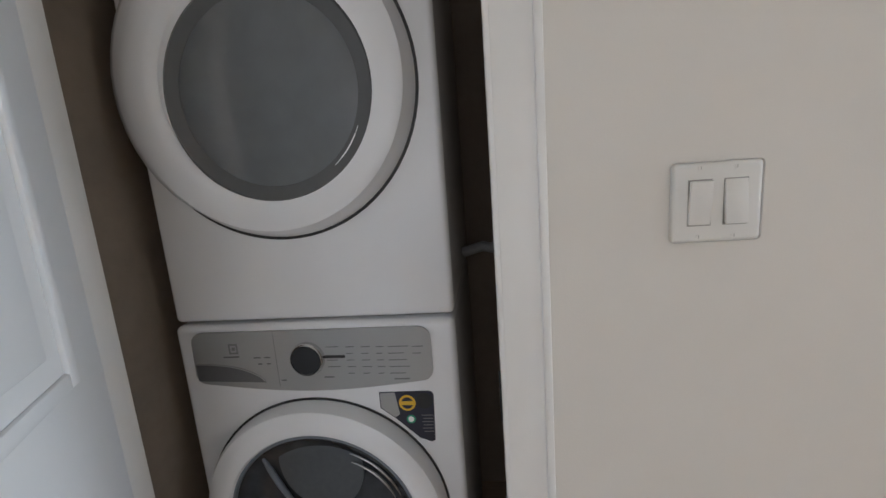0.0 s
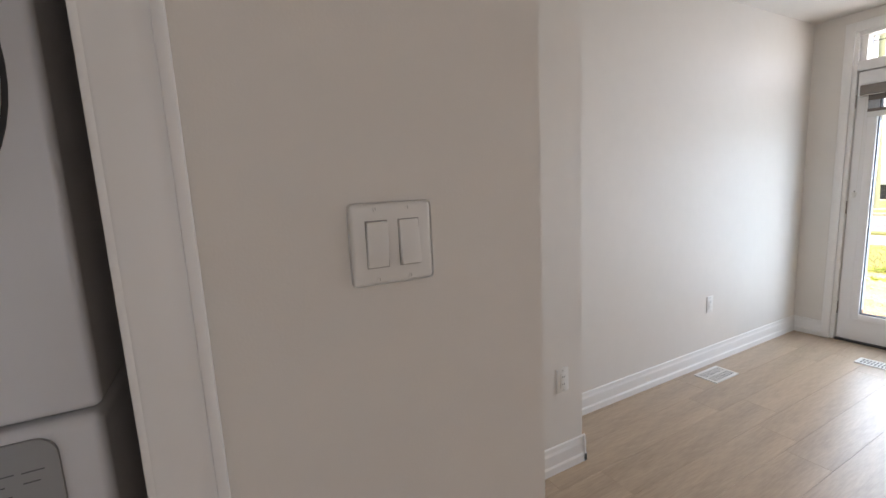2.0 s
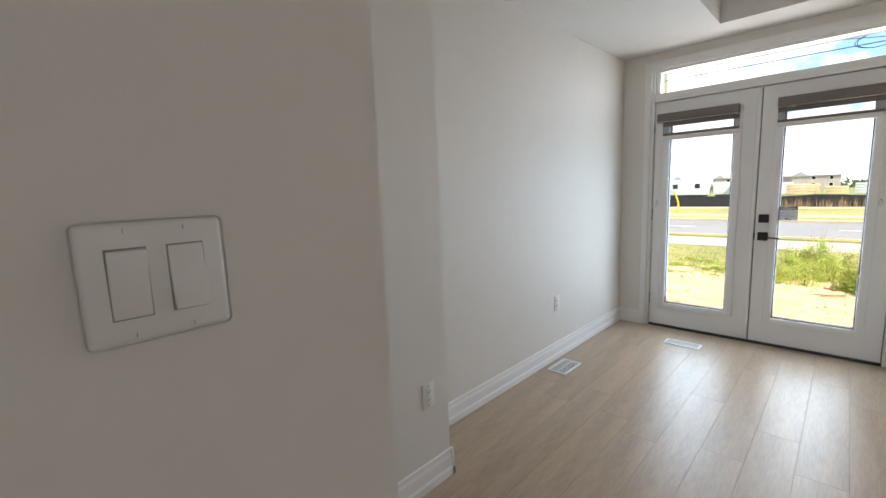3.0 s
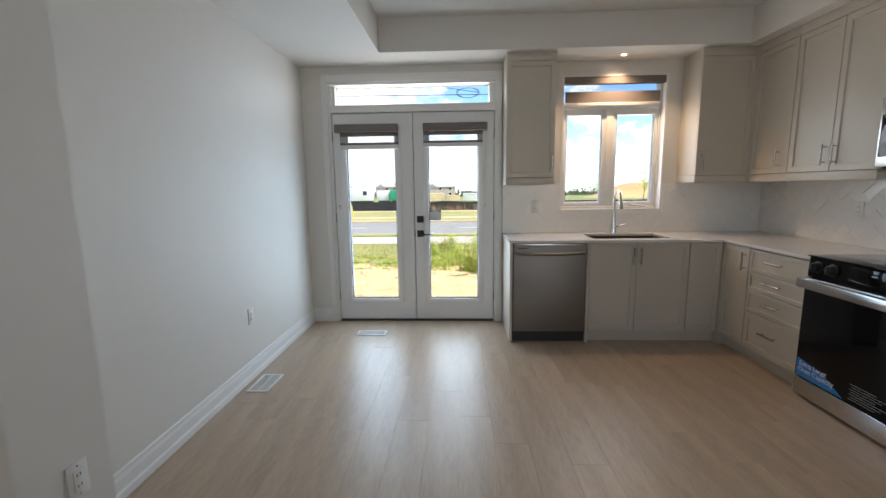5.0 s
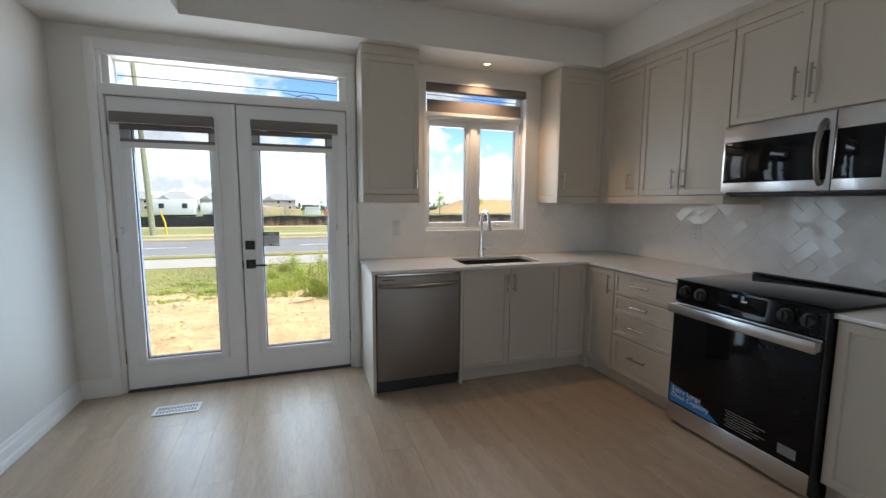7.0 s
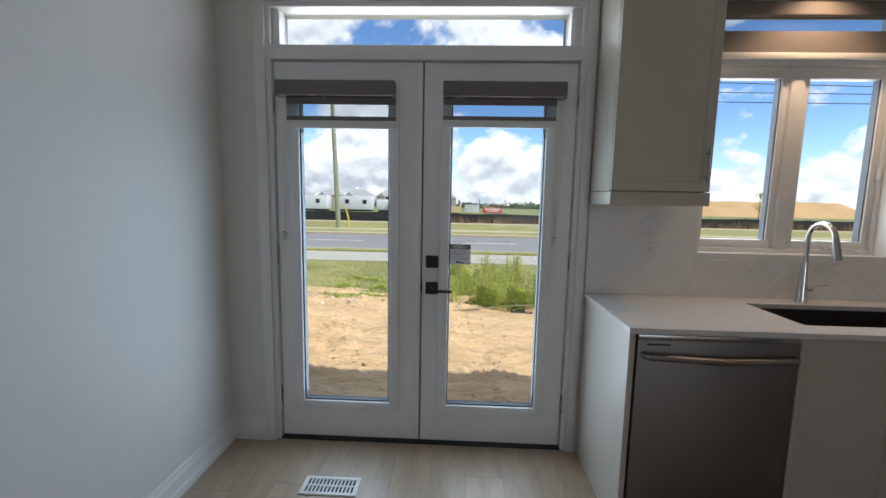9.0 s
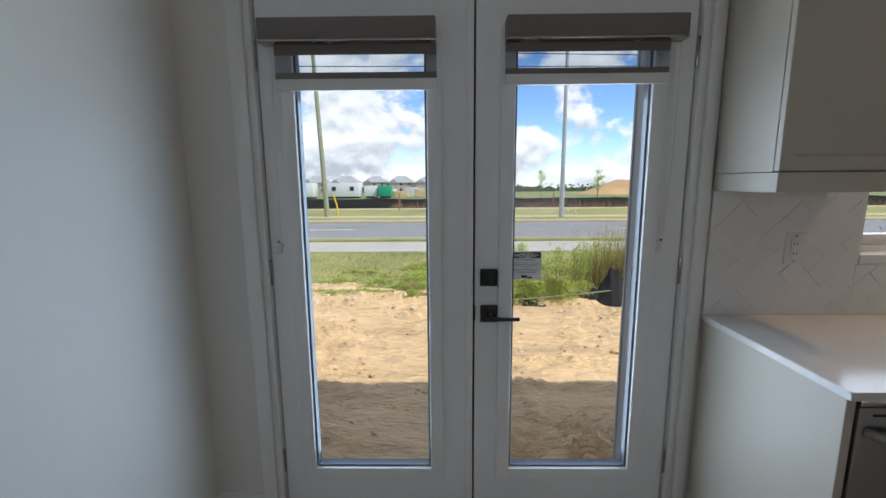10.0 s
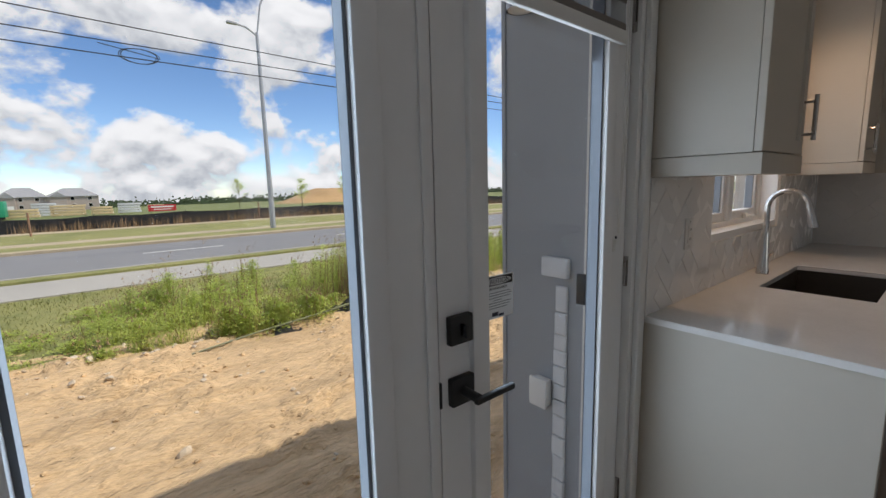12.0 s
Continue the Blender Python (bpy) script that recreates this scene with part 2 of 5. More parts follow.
def thing(name, label, category, m=None, group="", kind=""):
    ob = new(name)
    ob.empty_display_size = 0.1
    if m is not None:
        ob.matrix_world = m
    return tagged(ob, label, category, group, kind)


def box(x0, x1, y0, y1, z0, z1, bevel=0.0, bm=None, seg=2):
    own = bmesh.new()
    bmesh.ops.create_cube(own, size=1)
    bmesh.ops.scale(own, vec=(x1 - x0, y1 - y0, z1 - z0), verts=own.verts)
    bmesh.ops.translate(own, vec=((x0 + x1) / 2, (y0 + y1) / 2, (z0 + z1) / 2), verts=own.verts)
    if bevel:
        bmesh.ops.bevel(own, geom=own.edges[:], offset=bevel, segments=seg, affect="EDGES", profile=0.5)
    return join(bm, own)


def join(bm, own):
    if bm is None:
        return own
    me = bpy.data.meshes.new("joined")
    own.to_mesh(me)
    own.free()
    bm.from_mesh(me)
    bpy.data.meshes.remove(me)
    return bm


def rod(p, q, r, r2=None, bm=None, seg=14):
    p, q = Vector(p), Vector(q)
    own = bmesh.new()
    bmesh.ops.create_cone(own, cap_ends=True, segments=seg, radius1=r, radius2=r if r2 is None else r2, depth=(q - p).length)
    turn = (q - p).to_track_quat("Z", "Y").to_matrix().to_4x4()
    bmesh.ops.transform(own, matrix=Matrix.Translation((p + q) / 2) @ turn, verts=own.verts)
    return join(bm, own)


def lathe(profile, seg=48, bm=None, m=None):
    """Profile of (radius, height) about local z."""
    own = bmesh.new()
    rings = []
    for r, h in profile:
        if r < 1e-5:
            rings.append([own.verts.new((0, 0, h))])
        else:
            rings.append([own.verts.new((r * math.cos(2 * math.pi * i / seg), r * math.sin(2 * math.pi * i / seg), h)) for i in range(seg)])
    for a, b in zip(rings, rings[1:]):
        for i in range(seg):
            j = (i + 1) % seg
            if len(a) == 1:
                own.faces.new((a[0], b[j], b[i]))
            elif len(b) == 1:
                own.faces.new((a[i], a[j], b[0]))
            else:
                own.faces.new((a[i], a[j], b[j], b[i]))
    bmesh.ops.recalc_face_normals(own, faces=own.faces)
    if m is not None:
        bmesh.ops.transform(own, matrix=m, verts=own.verts)
    return join(bm, own)


def tube(points, r, bm=None, seg=10):
    """A pipe of one radius, or of one radius for each point, along points."""
    own = bmesh.new()
    pts = [Vector(p) for p in points]
    rad = r if isinstance(r, (list, tuple)) else [r] * len(pts)
    side = None
    rings = []
    for i, p in enumerate(pts):
        d = (pts[min(i + 1, len(pts) - 1)] - pts[max(i - 1, 0)]).normalized()
        if side is None:
            side = d.orthogonal().normalized()
        side = (side - d * side.dot(d)).normalized()
        other = d.cross(side)
        rings.append([own.verts.new(p + rad[i] * (math.cos(a) * side + math.sin(a) * other)) for a in (2 * math.pi * k / seg for k in range(seg))])
    for a, b in zip(rings, rings[1:]):
        for k in range(seg):
            own.faces.new((a[k], a[(k + 1) % seg], b[(k + 1) % seg], b[k]))
    own.faces.new(rings[0][::-1])
    own.faces.new(rings[-1])
    bmesh.ops.recalc_face_normals(own, faces=own.faces)
    return join(bm, own)


def prism(profile, p, q, bm=None):
    """A straight moulding: profile of (out, up) swept from p to q; out is to the right of the way from p to q."""
    p, q = Vector(p), Vector(q)
    d = (q - p).normalized()
    right = d.cross(Vector((0, 0, 1)))
    own = bmesh.new()
    ends = [[own.verts.new(e + right * o + Vector((0, 0, u))) for o, u in profile] for e in (p, q)]
    n = len(profile)
    for i in range(n):
        own.faces.new((ends[0][i], ends[0][(i + 1) % n], ends[1][(i + 1) % n], ends[1][i]))
    own.faces.new(ends[0][::-1])
    own.faces.new(ends[1])
    bmesh.ops.recalc_face_normals(own, faces=own.faces)
    return join(bm, own)


def structure(name, bm, mat_, label, category, smooth=False):
    return tagged(finish(name, bm, mat_, smooth=smooth), label, category, kind="structure")


def text_mesh(body, size, mat_, parent, m, name="lettering"):
    cu = bpy.data.curves.new(name, "FONT")
    cu.body, cu.size, cu.align_x, cu.align_y = body, size, "CENTER", "CENTER"
    cu.extrude = 0.0002
    tmp = bpy.data.objects.new(name, cu)
    scene.collection.objects.link(tmp)
    dg = bpy.context.evaluated_depsgraph_get()
    me = bpy.data.meshes.new_from_object(tmp.evaluated_get(dg))
    bpy.data.objects.remove(tmp)
    me.materials.clear()
    me.materials.append(mat_)
    ob = new(name, me)
    ob.parent = parent
    ob.matrix_basis = m
    return ob


# ---- structure ----
FLOOR_Z, SOFFIT, TRAY = 0.0, 2.47, 2.745
XL, XR, YB = 0.126, 4.46, -8.0
SWX, PILX = 1.245, 0.42
GROUND = -0.75

structure("floor_slab", box(-0.2, 4.7, YB - 0.2, 0.02, -0.3, -0.012), CONCRETE, "concrete subfloor under the plank floor", "floor")
structure("wall_left", box(XL - 0.2, XL, -2.81, 0.0, 0, SOFFIT + 0.4), WALL, "plain warm white painted wall beside the garden doors", "wall")
structure("wall_pilaster", box(XL - 0.2, PILX, -3.77, -2.81, 0, SOFFIT + 0.4), WALL, "warm white painted wall projection with an outlet", "wall")
bm = box(1.162, SWX, -4.345, -3.77, 0, SOFFIT + 0.4)
box(-0.2, 1.162, -3.9, -3.772, 0, SOFFIT + 0.4, bm=bm)
structure("wall_switch", bm, WALL, "warm white painted wall stub with a light switch", "wall")
bm = box(1.162, SWX, YB, -5.105, 0, SOFFIT + 0.4)
box(1.162, SWX, -5.105, -4.345, 2.06, SOFFIT + 0.4, bm=bm)
structure("wall_hall", bm, WALL, "warm white painted hallway wall around the laundry closet", "wall")
# closet walls get a darker brown-grey than the other walls
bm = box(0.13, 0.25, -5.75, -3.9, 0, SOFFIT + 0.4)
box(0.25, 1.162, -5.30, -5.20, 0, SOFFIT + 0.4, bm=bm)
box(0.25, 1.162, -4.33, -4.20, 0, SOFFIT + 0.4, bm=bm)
structure("wall_closet", bm, CLOSET_BROWN, "brown-grey laundry closet walls", "wall")
# the gap from y -4.92 to -3.38 is added, unseen, for the side fill lamp
bm = box(XR, XR + 0.2, -3.38, 0.2, 0, SOFFIT + 0.4)
box(XR, XR + 0.2, YB - 0.2, -4.92, 0, SOFFIT + 0.4, bm=bm)
box(XR, XR + 0.2, -4.92, -3.38, 0, 0.38, bm=bm)
box(XR, XR + 0.2, -4.92, -3.38, 2.32, SOFFIT + 0.4, bm=bm)
structure("wall_right", bm, WALL, "painted kitchen wall behind the range", "wall")
# unseen end wall; its opening is made up to hold the back fill lamp
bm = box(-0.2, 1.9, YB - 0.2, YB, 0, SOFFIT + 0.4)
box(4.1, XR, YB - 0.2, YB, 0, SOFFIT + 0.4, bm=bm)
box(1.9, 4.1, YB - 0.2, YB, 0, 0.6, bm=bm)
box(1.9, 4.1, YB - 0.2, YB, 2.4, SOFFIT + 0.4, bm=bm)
structure("wall_back", bm, WALL, "plain painted end wall, out of view, with an opening for a fill lamp", "wall")
# garden wall with the door and window openings
D0, D1, DTOP = 0.36, 1.995, 2.345
W0, W1, WZ0, WZ1 = 2.585, 3.535, 1.105, 2.345
bm = box(XL - 0.2, D0, 0, 0.2, -0.9, SOFFIT + 0.4)
box(D1, W0, 0, 0.2, -0.9, SOFFIT + 0.4, bm=bm)
box(W1, XR, 0, 0.2, -0.9, SOFFIT + 0.4, bm=bm)
box(D0, D1, 0, 0.2, DTOP, SOFFIT + 0.4, bm=bm)
box(W0, W1, 0, 0.2, WZ1, SOFFIT + 0.4, bm=bm)
box(W0, W1, 0, 0.2, -0.9, WZ0, bm=bm)
box(D0, D1, 0.02, 0.2, -0.9, -0.005, bm=bm)
structure("wall_garden", bm, WALL, "painted outside wall with garden doors and a window", "wall")
# ceiling with its raised tray
bm = box(XL - 0.2, 0.95, YB, 0, SOFFIT, SOFFIT + 0.5)
box(0.95, 4.0, -0.385, 0, SOFFIT, SOFFIT + 0.5, bm=bm)
box(4.0, XR, YB, 0, SOFFIT, SOFFIT + 0.5, bm=bm)
box(0.95, 4.0, YB, -5.0, SOFFIT, SOFFIT + 0.5, bm=bm)
box(0.95, 4.0, -5.0, -0.385, TRAY, SOFFIT + 0.5, bm=bm)
structure("ceiling", bm, CEIL, "white painted ceiling with a raised tray and bulkheads", "ceiling")
# the storeys above and the neighbours, which shade the yard
bm = box(-7, 12, YB - 2, 0.2, SOFFIT + 0.5, 4.85)
box(-7, XL - 0.2, YB - 2, 0.2, -0.9, SOFFIT + 0.5, bm=bm)
box(XR + 0.2, 12, YB - 2, 0.2, -0.9, SOFFIT + 0.5, bm=bm)
box(-7.3, 12.3, YB - 2.3, 0.45, 4.85, 5.08, bm=bm)
structure("townhouse_block", bm, SIDING, "grey clad townhouse row around and above the kitchen", "building")

# mouldings
BASE = [(0, 0), (0.016, 0), (0.016, 0.035), (0.011, 0.045), (0.011, 0.095), (0.007, 0.108), (0.006, 0.128), (0, 0.132)]
runs = {"baseboard_left": ((XL, -2.81, 0), (XL, 0, 0)), "baseboard_pilaster": ((PILX, -3.77, 0), (PILX, -2.794, 0)),
        "baseboard_return": ((PILX + 0.016, -2.81, 0), (XL, -2.81, 0)),
        "baseboard_switch": ((SWX, -4.275, 0), (SWX, -3.754, 0)), "baseboard_end": ((SWX + 0.016, -3.77, 0), (PILX, -3.77, 0)),
        "baseboard_door": ((XL, 0, 0), (0.345, 0, 0)), "baseboard_hall": ((SWX, YB, 0), (SWX, -5.184, 0))}
for name, (p, q) in runs.items():
    structure(name, prism(BASE, p, q), TRIM, "white painted stepped baseboard", "baseboard")

# ---- garden doors ----
frame_m = thing("door_frame", "white painted frame of the garden doors and transom", "door frame", kind="structure")
bm = box(0.36, 0.397, 0.004, 0.16, 0, DTOP, 0.002)
part("jamb", bm, TRIM, frame_m)
part("jamb", box(1.958, 1.995, 0.004, 0.16, 0, DTOP, 0.002), TRIM, frame_m)
part("mullion", box(0.397, 1.958, 0.004, 0.16, 2.055, 2.125, 0.003), TRIM, frame_m)
part("head", box(0.397, 1.958, 0.004, 0.16, 2.305, DTOP, 0.002), TRIM, frame_m)
part("transom_sash", box(0.397, 0.437, 0.03, 0.14, 2.125, 2.305, 0.003), TRIM, frame_m)
part("transom_sash", box(1.905, 1.958, 0.03, 0.14, 2.125, 2.305, 0.003), TRIM, frame_m)
g = part("transom_pane", box(0.437, 1.905, 0.108, 0.114, 2.125, 2.305), GLASS, frame_m, smooth=False)
g.visible_shadow = False
part("casing", box(0.318, 0.374, -0.014, 0.004, 0, 2.40, 0.004), TRIM, frame_m)
part("casing", box(1.982, 2.026, -0.014, 0.004, 0, 2.40, 0.004), TRIM, frame_m)
part("casing", box(0.374, 1.982, -0.014, 0.004, 2.33, 2.40, 0.004), TRIM, frame_m)
part("threshold", box(0.397, 1.958, 0.006, 0.18, -0.004, 0.010, 0.003), BLACK, frame_m, "dark aluminium sill")


def garden_door(name, x0, x1, g0, g1, label, hinge_x):
    d = thing(name, label, "door", kind="structure")
    y0, y1, z0, z1, gz0, gz1 = 0.03, 0.075, 0.016, 2.0495, 0.218, 1.885
    bm = box(x0, g0, y0, y1, z0, z1)
    box(g1, x1, y0, y1, z0, z1, bm=bm)
    box(g0, g1, y0, y1, z0, gz0, bm=bm)
    box(g0, g1, y0, y1, gz1, z1, bm=bm)
    part("leaf", bm, DOORW, d, smooth=False)
    bm = bmesh.new()
    for a, b, c, e in ((g0 - 0.045, g0 + 0.008, gz0 - 0.03, gz1 + 0.045), (g1 - 0.008, g1 + 0.045, gz0 - 0.03, gz1 + 0.045)):
        box(a, b, 0.014, 0.05, c, e, 0.006, bm=bm)
    for c, e in ((gz0 - 0.035, gz0 + 0.012), (gz1 - 0.008, gz1 + 0.045)):
        box(g0 - 0.045, g1 + 0.045, 0.0155, 0.05, c, e, 0.006, bm=bm)
    part("lite_frame", bm, DOORW, d)
    bm = box(g0 + 0.008, g0 + 0.016, 0.030, 0.066, gz0 + 0.012, gz1, bm=None)
    box(g1 - 0.016, g1 - 0.008, 0.030, 0.066, gz0 + 0.012, gz1, bm=bm)
    box(g0 + 0.016, g1 - 0.016, 0.030, 0.066, gz0 + 0.012, gz0 + 0.020, bm=bm)
    part("glazing_gasket", bm, RUBBER, d, smooth=False)
    pane = part("pane", box(g0 + 0.008, g1 - 0.008, 0.05, 0.056, gz0 + 0.012, gz1), GLASS, d, smooth=False)
    pane.visible_shadow = False
    for z in (0.21, 1.005, 1.79):
        h = rod((hinge_x, 0.018, z), (hinge_x, 0.018, z + 0.10), 0.0085)
        box(hinge_x - 0.014, hinge_x + 0.014, 0.020, 0.029, z, z + 0.1, 0.001, bm=h)
        part("hinge", h, NICKEL, d)
    return d


left = garden_door("door_1", 0.403, 1.1735, 0.522, 1.012, "white glazed garden door, closed", 0.388)
right = garden_door("door_2", 1.181, 1.952, 1.314, 1.812, "white glazed garden door with black lever, closed", 1.966)
part("astragal", box(1.146, 1.1735, 0.022, 0.0295, 0.02, 2.05, 0.003), DOORW, left)
# black strips added behind the door gaps to draw them as dark lines
part("gap_strip", box(1.168, 1.188, 0.0755, 0.09, 0.014, 2.05), BLACK, left, "black strip behind the door gap, for its dark line", smooth=False)
for x in (0.3975, 1.9445):
    part("gap_strip", box(x, x + 0.013, 0.0755, 0.09, 0.014, 2.054), BLACK, frame_m, "black strip behind the door gap, for its dark line", smooth=False)
part("gap_strip", box(0.4105, 1.9445, 0.0755, 0.09, 2.042, 2.0545), BLACK, frame_m, "black strip behind the door gap, for its dark line", smooth=False)
lock = part("deadbolt", box(1.201, 1.266, 0.012, 0.03, 1.0, 1.065, 0.003), MATBLACK, right, "square black deadbolt")
part("thumbturn", box(1.229, 1.238, -0.008, 0.013, 1.018, 1.047, 0.002), MATBLACK, lock)
part("outside_latch", box(1.812, 1.828, 0.076, 0.112, 0.955, 1.055, 0.004), BLACK, right, "black latch on the outer side")
rose = part("lever_rose", box(1.202, 1.268, 0.012, 0.03, 0.857, 0.922, 0.003), MATBLACK, right, "square black lever rose")
bm = rod((1.235, 0.015, 0.889), (1.235, -0.035, 0.889), 0.011)
box(1.225, 1.345, -0.043, -0.030, 0.878, 0.892, 0.003, bm=bm)
part("lever", bm, MATBLACK, rose)
part("latch_plate", box(1.174, 1.182, 0.024, 0.031, 0.86, 0.92, 0.001), MATBLACK, right)


def zebra_blind(name, x0, x1, f0, f1, z_top, z_bot, y, label):
    b = thing(name, label, "blind", group="zebra blinds")
    part("cassette", box(x0, x1, y - 0.062, y, z_top - 0.07, z_top, 0.006), BLIND, b)
    part("fascia_line", box(x0, x1, y - 0.060, y - 0.004, z_top - 0.077, z_top - 0.070, 0.001), NICKEL, b)
    h = z_top - 0.077 - z_bot
    part("dark_band", box(f0, f1, y - 0.022, y - 0.019, z_top - 0.077 - h * 0.22, z_top - 0.077), BLIND, b, smooth=False)
    part("sheer_band", box(f0, f1, y - 0.0205, y - 0.019, z_bot + h * 0.40, z_top - 0.077 - h * 0.22), SHEER, b, "sheer white mesh band", smooth=False)
    part("dark_band", box(f0, f1, y - 0.022, y - 0.019, z_bot + h * 0.26, z_bot + h * 0.40), BLIND, b, smooth=False)
    part("bottom_rail", box(f0, f1, y - 0.028, y - 0.013, z_bot, z_bot + h * 0.26, 0.004), PLASTIC, b, "pale bottom rail")
    return b


bl = zebra_blind("roller_blind", 0.437, 1.04, 0.478, 1.042, 1.942, 1.712, 0.013, "taupe zebra blind rolled up on the garden door")
part("chain", tube([(0.462, 0.0, 1.87), (0.458, 0.002, 1.5), (0.452, 0.006, 1.19)], 0.0018, seg=6), PLASTIC, bl)
br = zebra_blind("roller_blind", 1.279, 1.886, 1.28, 1.845, 1.942, 1.725, 0.013, "taupe zebra blind rolled up on the garden door")
for dx in (0, 0.016):
    part("chain", tube([(1.868 + dx, 0.0, 1.87), (1.874 + dx * 0.8, 0.002, 1.5), (1.868 + dx * 0.3, 0.006, 1.19)], 0.0018, seg=6), PLASTIC, br)
for x, own in ((0.436, bl), (1.868, br)):
    bm = lathe([(0, 0.014), (0.012, 0.014), (0.015, 0.009), (0.015, 0)], 20, m=pose(x, 0.03, 1.16, 90))
    box(x - 0.011, x + 0.011, 0.016, 0.0295, 1.13, 1.16, 0.004, bm=bm)
    t_ = part("chain_tensioner", bm, PLASTIC, own)
    part("screw", rod((x + 0.004, 0.0155, 1.175), (x + 0.004, 0.012, 1.175), 0.004), INK, t_)

# warning sticker on the glass
st = thing("warning_sticker", "white caution label stuck on the door glass", "sticker")
part("sheet", box(1.3235, 1.4385, 0.0480, 0.0490, 1.018, 1.127), STICKER, st, smooth=False)
part("heading_band", box(1.327, 1.435, 0.0474, 0.0480, 1.102, 1.124), INK, st, smooth=False)
bm = lathe([(0, 0), (0.5, 0), (0.5, 0.001)], 32)
bmesh.ops.transform(bm, matrix=pose(1.381, 0.0466, 1.113, 90) @ Matrix.Diagonal((0.096, 0.018, 0.5, 1)), verts=bm.verts)
part("heading_oval", bm, PAPER, st, smooth=False)
text_mesh("CAUTION", 0.0185, INK, st, pose(1.381, 0.0456, 1.1125, 90))
text_mesh("FOR YOUR SAFETY", 0.0085, INK, st, pose(1.381, 0.0474, 1.094, 90))
for i, (a, b) in enumerate(((1.335, 1.428), (1.331, 1.432), (1.337, 1.426), (1.366, 1.396), (1.333, 1.43), (1.337, 1.425), (1.345, 1.418))):
    part("text_line", box(a, b, 0.0474, 0.048, 1.083 - i * 0.0065, 1.0845 - i * 0.0065), GREYINK, st, smooth=False)
bm = box(1.362, 1.384, 0.0474, 0.048, 1.024, 1.034, 0.0)
box(1.386, 1.404, 0.0474, 0.048, 1.022, 1.028, bm=bm)
part("logo_mark", bm, NAVY, st, smooth=False)

# ---- kitchen window ----
win = thing("window_1", "white vinyl casement window with two sashes and a transom", "window", kind="structure")
for a, b, c, e in ((W0, W0 + 0.03, WZ0, WZ1), (W1 - 0.03, W1, WZ0, WZ1), (W0 + 0.03, W1 - 0.03, WZ0, WZ0 + 0.035),
                   (W0 + 0.03, W1 - 0.03, WZ1 - 0.035, WZ1), (3.02, 3.085, WZ0 + 0.035, 2.055), (W0 + 0.03, W1 - 0.03, 2.055, 2.115)):
    part("window_frame", box(a, b, 0.07, 0.17, c, e, 0.004), TRIM, win)
for a, b in ((W0 + 0.03, 3.02), (3.085, W1 - 0.03)):
    bm = box(a, a + 0.035, 0.085, 0.135, WZ0 + 0.035, 2.055, 0.004)
    box(b - 0.035, b, 0.085, 0.135, WZ0 + 0.035, 2.055, 0.004, bm=bm)
    box(a + 0.03, b - 0.03, 0.0855, 0.1345, WZ0 + 0.035, WZ0 + 0.078, 0.004, bm=bm)
    box(a + 0.03, b - 0.03, 0.0855, 0.1345, 2.0, 2.055, 0.004, bm=bm)
    sash = part("sash", bm, TRIM, win)
    bm = box(a + 0.035, a + 0.041, 0.095, 0.13, WZ0 + 0.078, 2.0)
    box(b - 0.041, b - 0.035, 0.095, 0.13, WZ0 + 0.078, 2.0, bm=bm)
    part("gasket", bm, RUBBER, sash, smooth=False)
    pane = part("pane", box(a + 0.035, b - 0.035, 0.11, 0.116, WZ0 + 0.078, 2.0), GLASS, win, smooth=False)
    pane.visible_shadow = False
pane = part("pane", box(W0 + 0.03, W1 - 0.03, 0.11, 0.116, 2.115, WZ1 - 0.035), GLASS, win, smooth=False)
pane.visible_shadow = False
bm = tube([(3.30, 0.075, 1.148), (3.30, 0.045, 1.150), (3.33, 0.035, 1.148), (3.40, 0.035, 1.140)], [0.009, 0.008, 0.007, 0.008], seg=8)
box(3.27, 3.33, 0.066, 0.08, 1.135, 1.165, 0.004, bm=bm)
part("crank_handle", bm, PLASTIC, win)
part("sash_lock", box(3.496, 3.508, 0.06, 0.085, 1.5, 1.56, 0.004), PLASTIC, win)
bm = box(W0 - 0.004, W0 + 0.012, -0.002, 0.07, WZ0, WZ1)
box(W1 - 0.012, W1 + 0.004, -0.002, 0.07, WZ0, WZ1, bm=bm)
box(W0 + 0.012, W1 - 0.012, -0.002, 0.07, WZ1 - 0.012, WZ1, bm=bm)
box(W0 + 0.012, W1 - 0.012, -0.006, 0.07, WZ0 - 0.02, WZ0 + 0.012, bm=bm)
part("window_sill", bm, TRIM, win, smooth=False)
wb = thing("roller_blind", "taupe zebra blind rolled up in the kitchen window", "blind", group="zebra blinds")
part("cassette", box(W0 + 0.014, W1 - 0.014, 0.0, 0.06, 2.268, 2.33, 0.006), BLIND, wb)
part("sheer_band", box(W0 + 0.03, W1 - 0.05, 0.03, 0.0315, 2.205, 2.268), SHEER, wb, "sheer white mesh band", smooth=False)
part("dark_band", box(W0 + 0.03, W1 - 0.05, 0.029, 0.032, 2.105, 2.205), BLIND, wb, smooth=False)
part("bottom_rail", box(W0 + 0.03, W1 - 0.05, 0.022, 0.038, 2.075, 2.105, 0.004), PLASTIC, wb, "pale bottom rail")


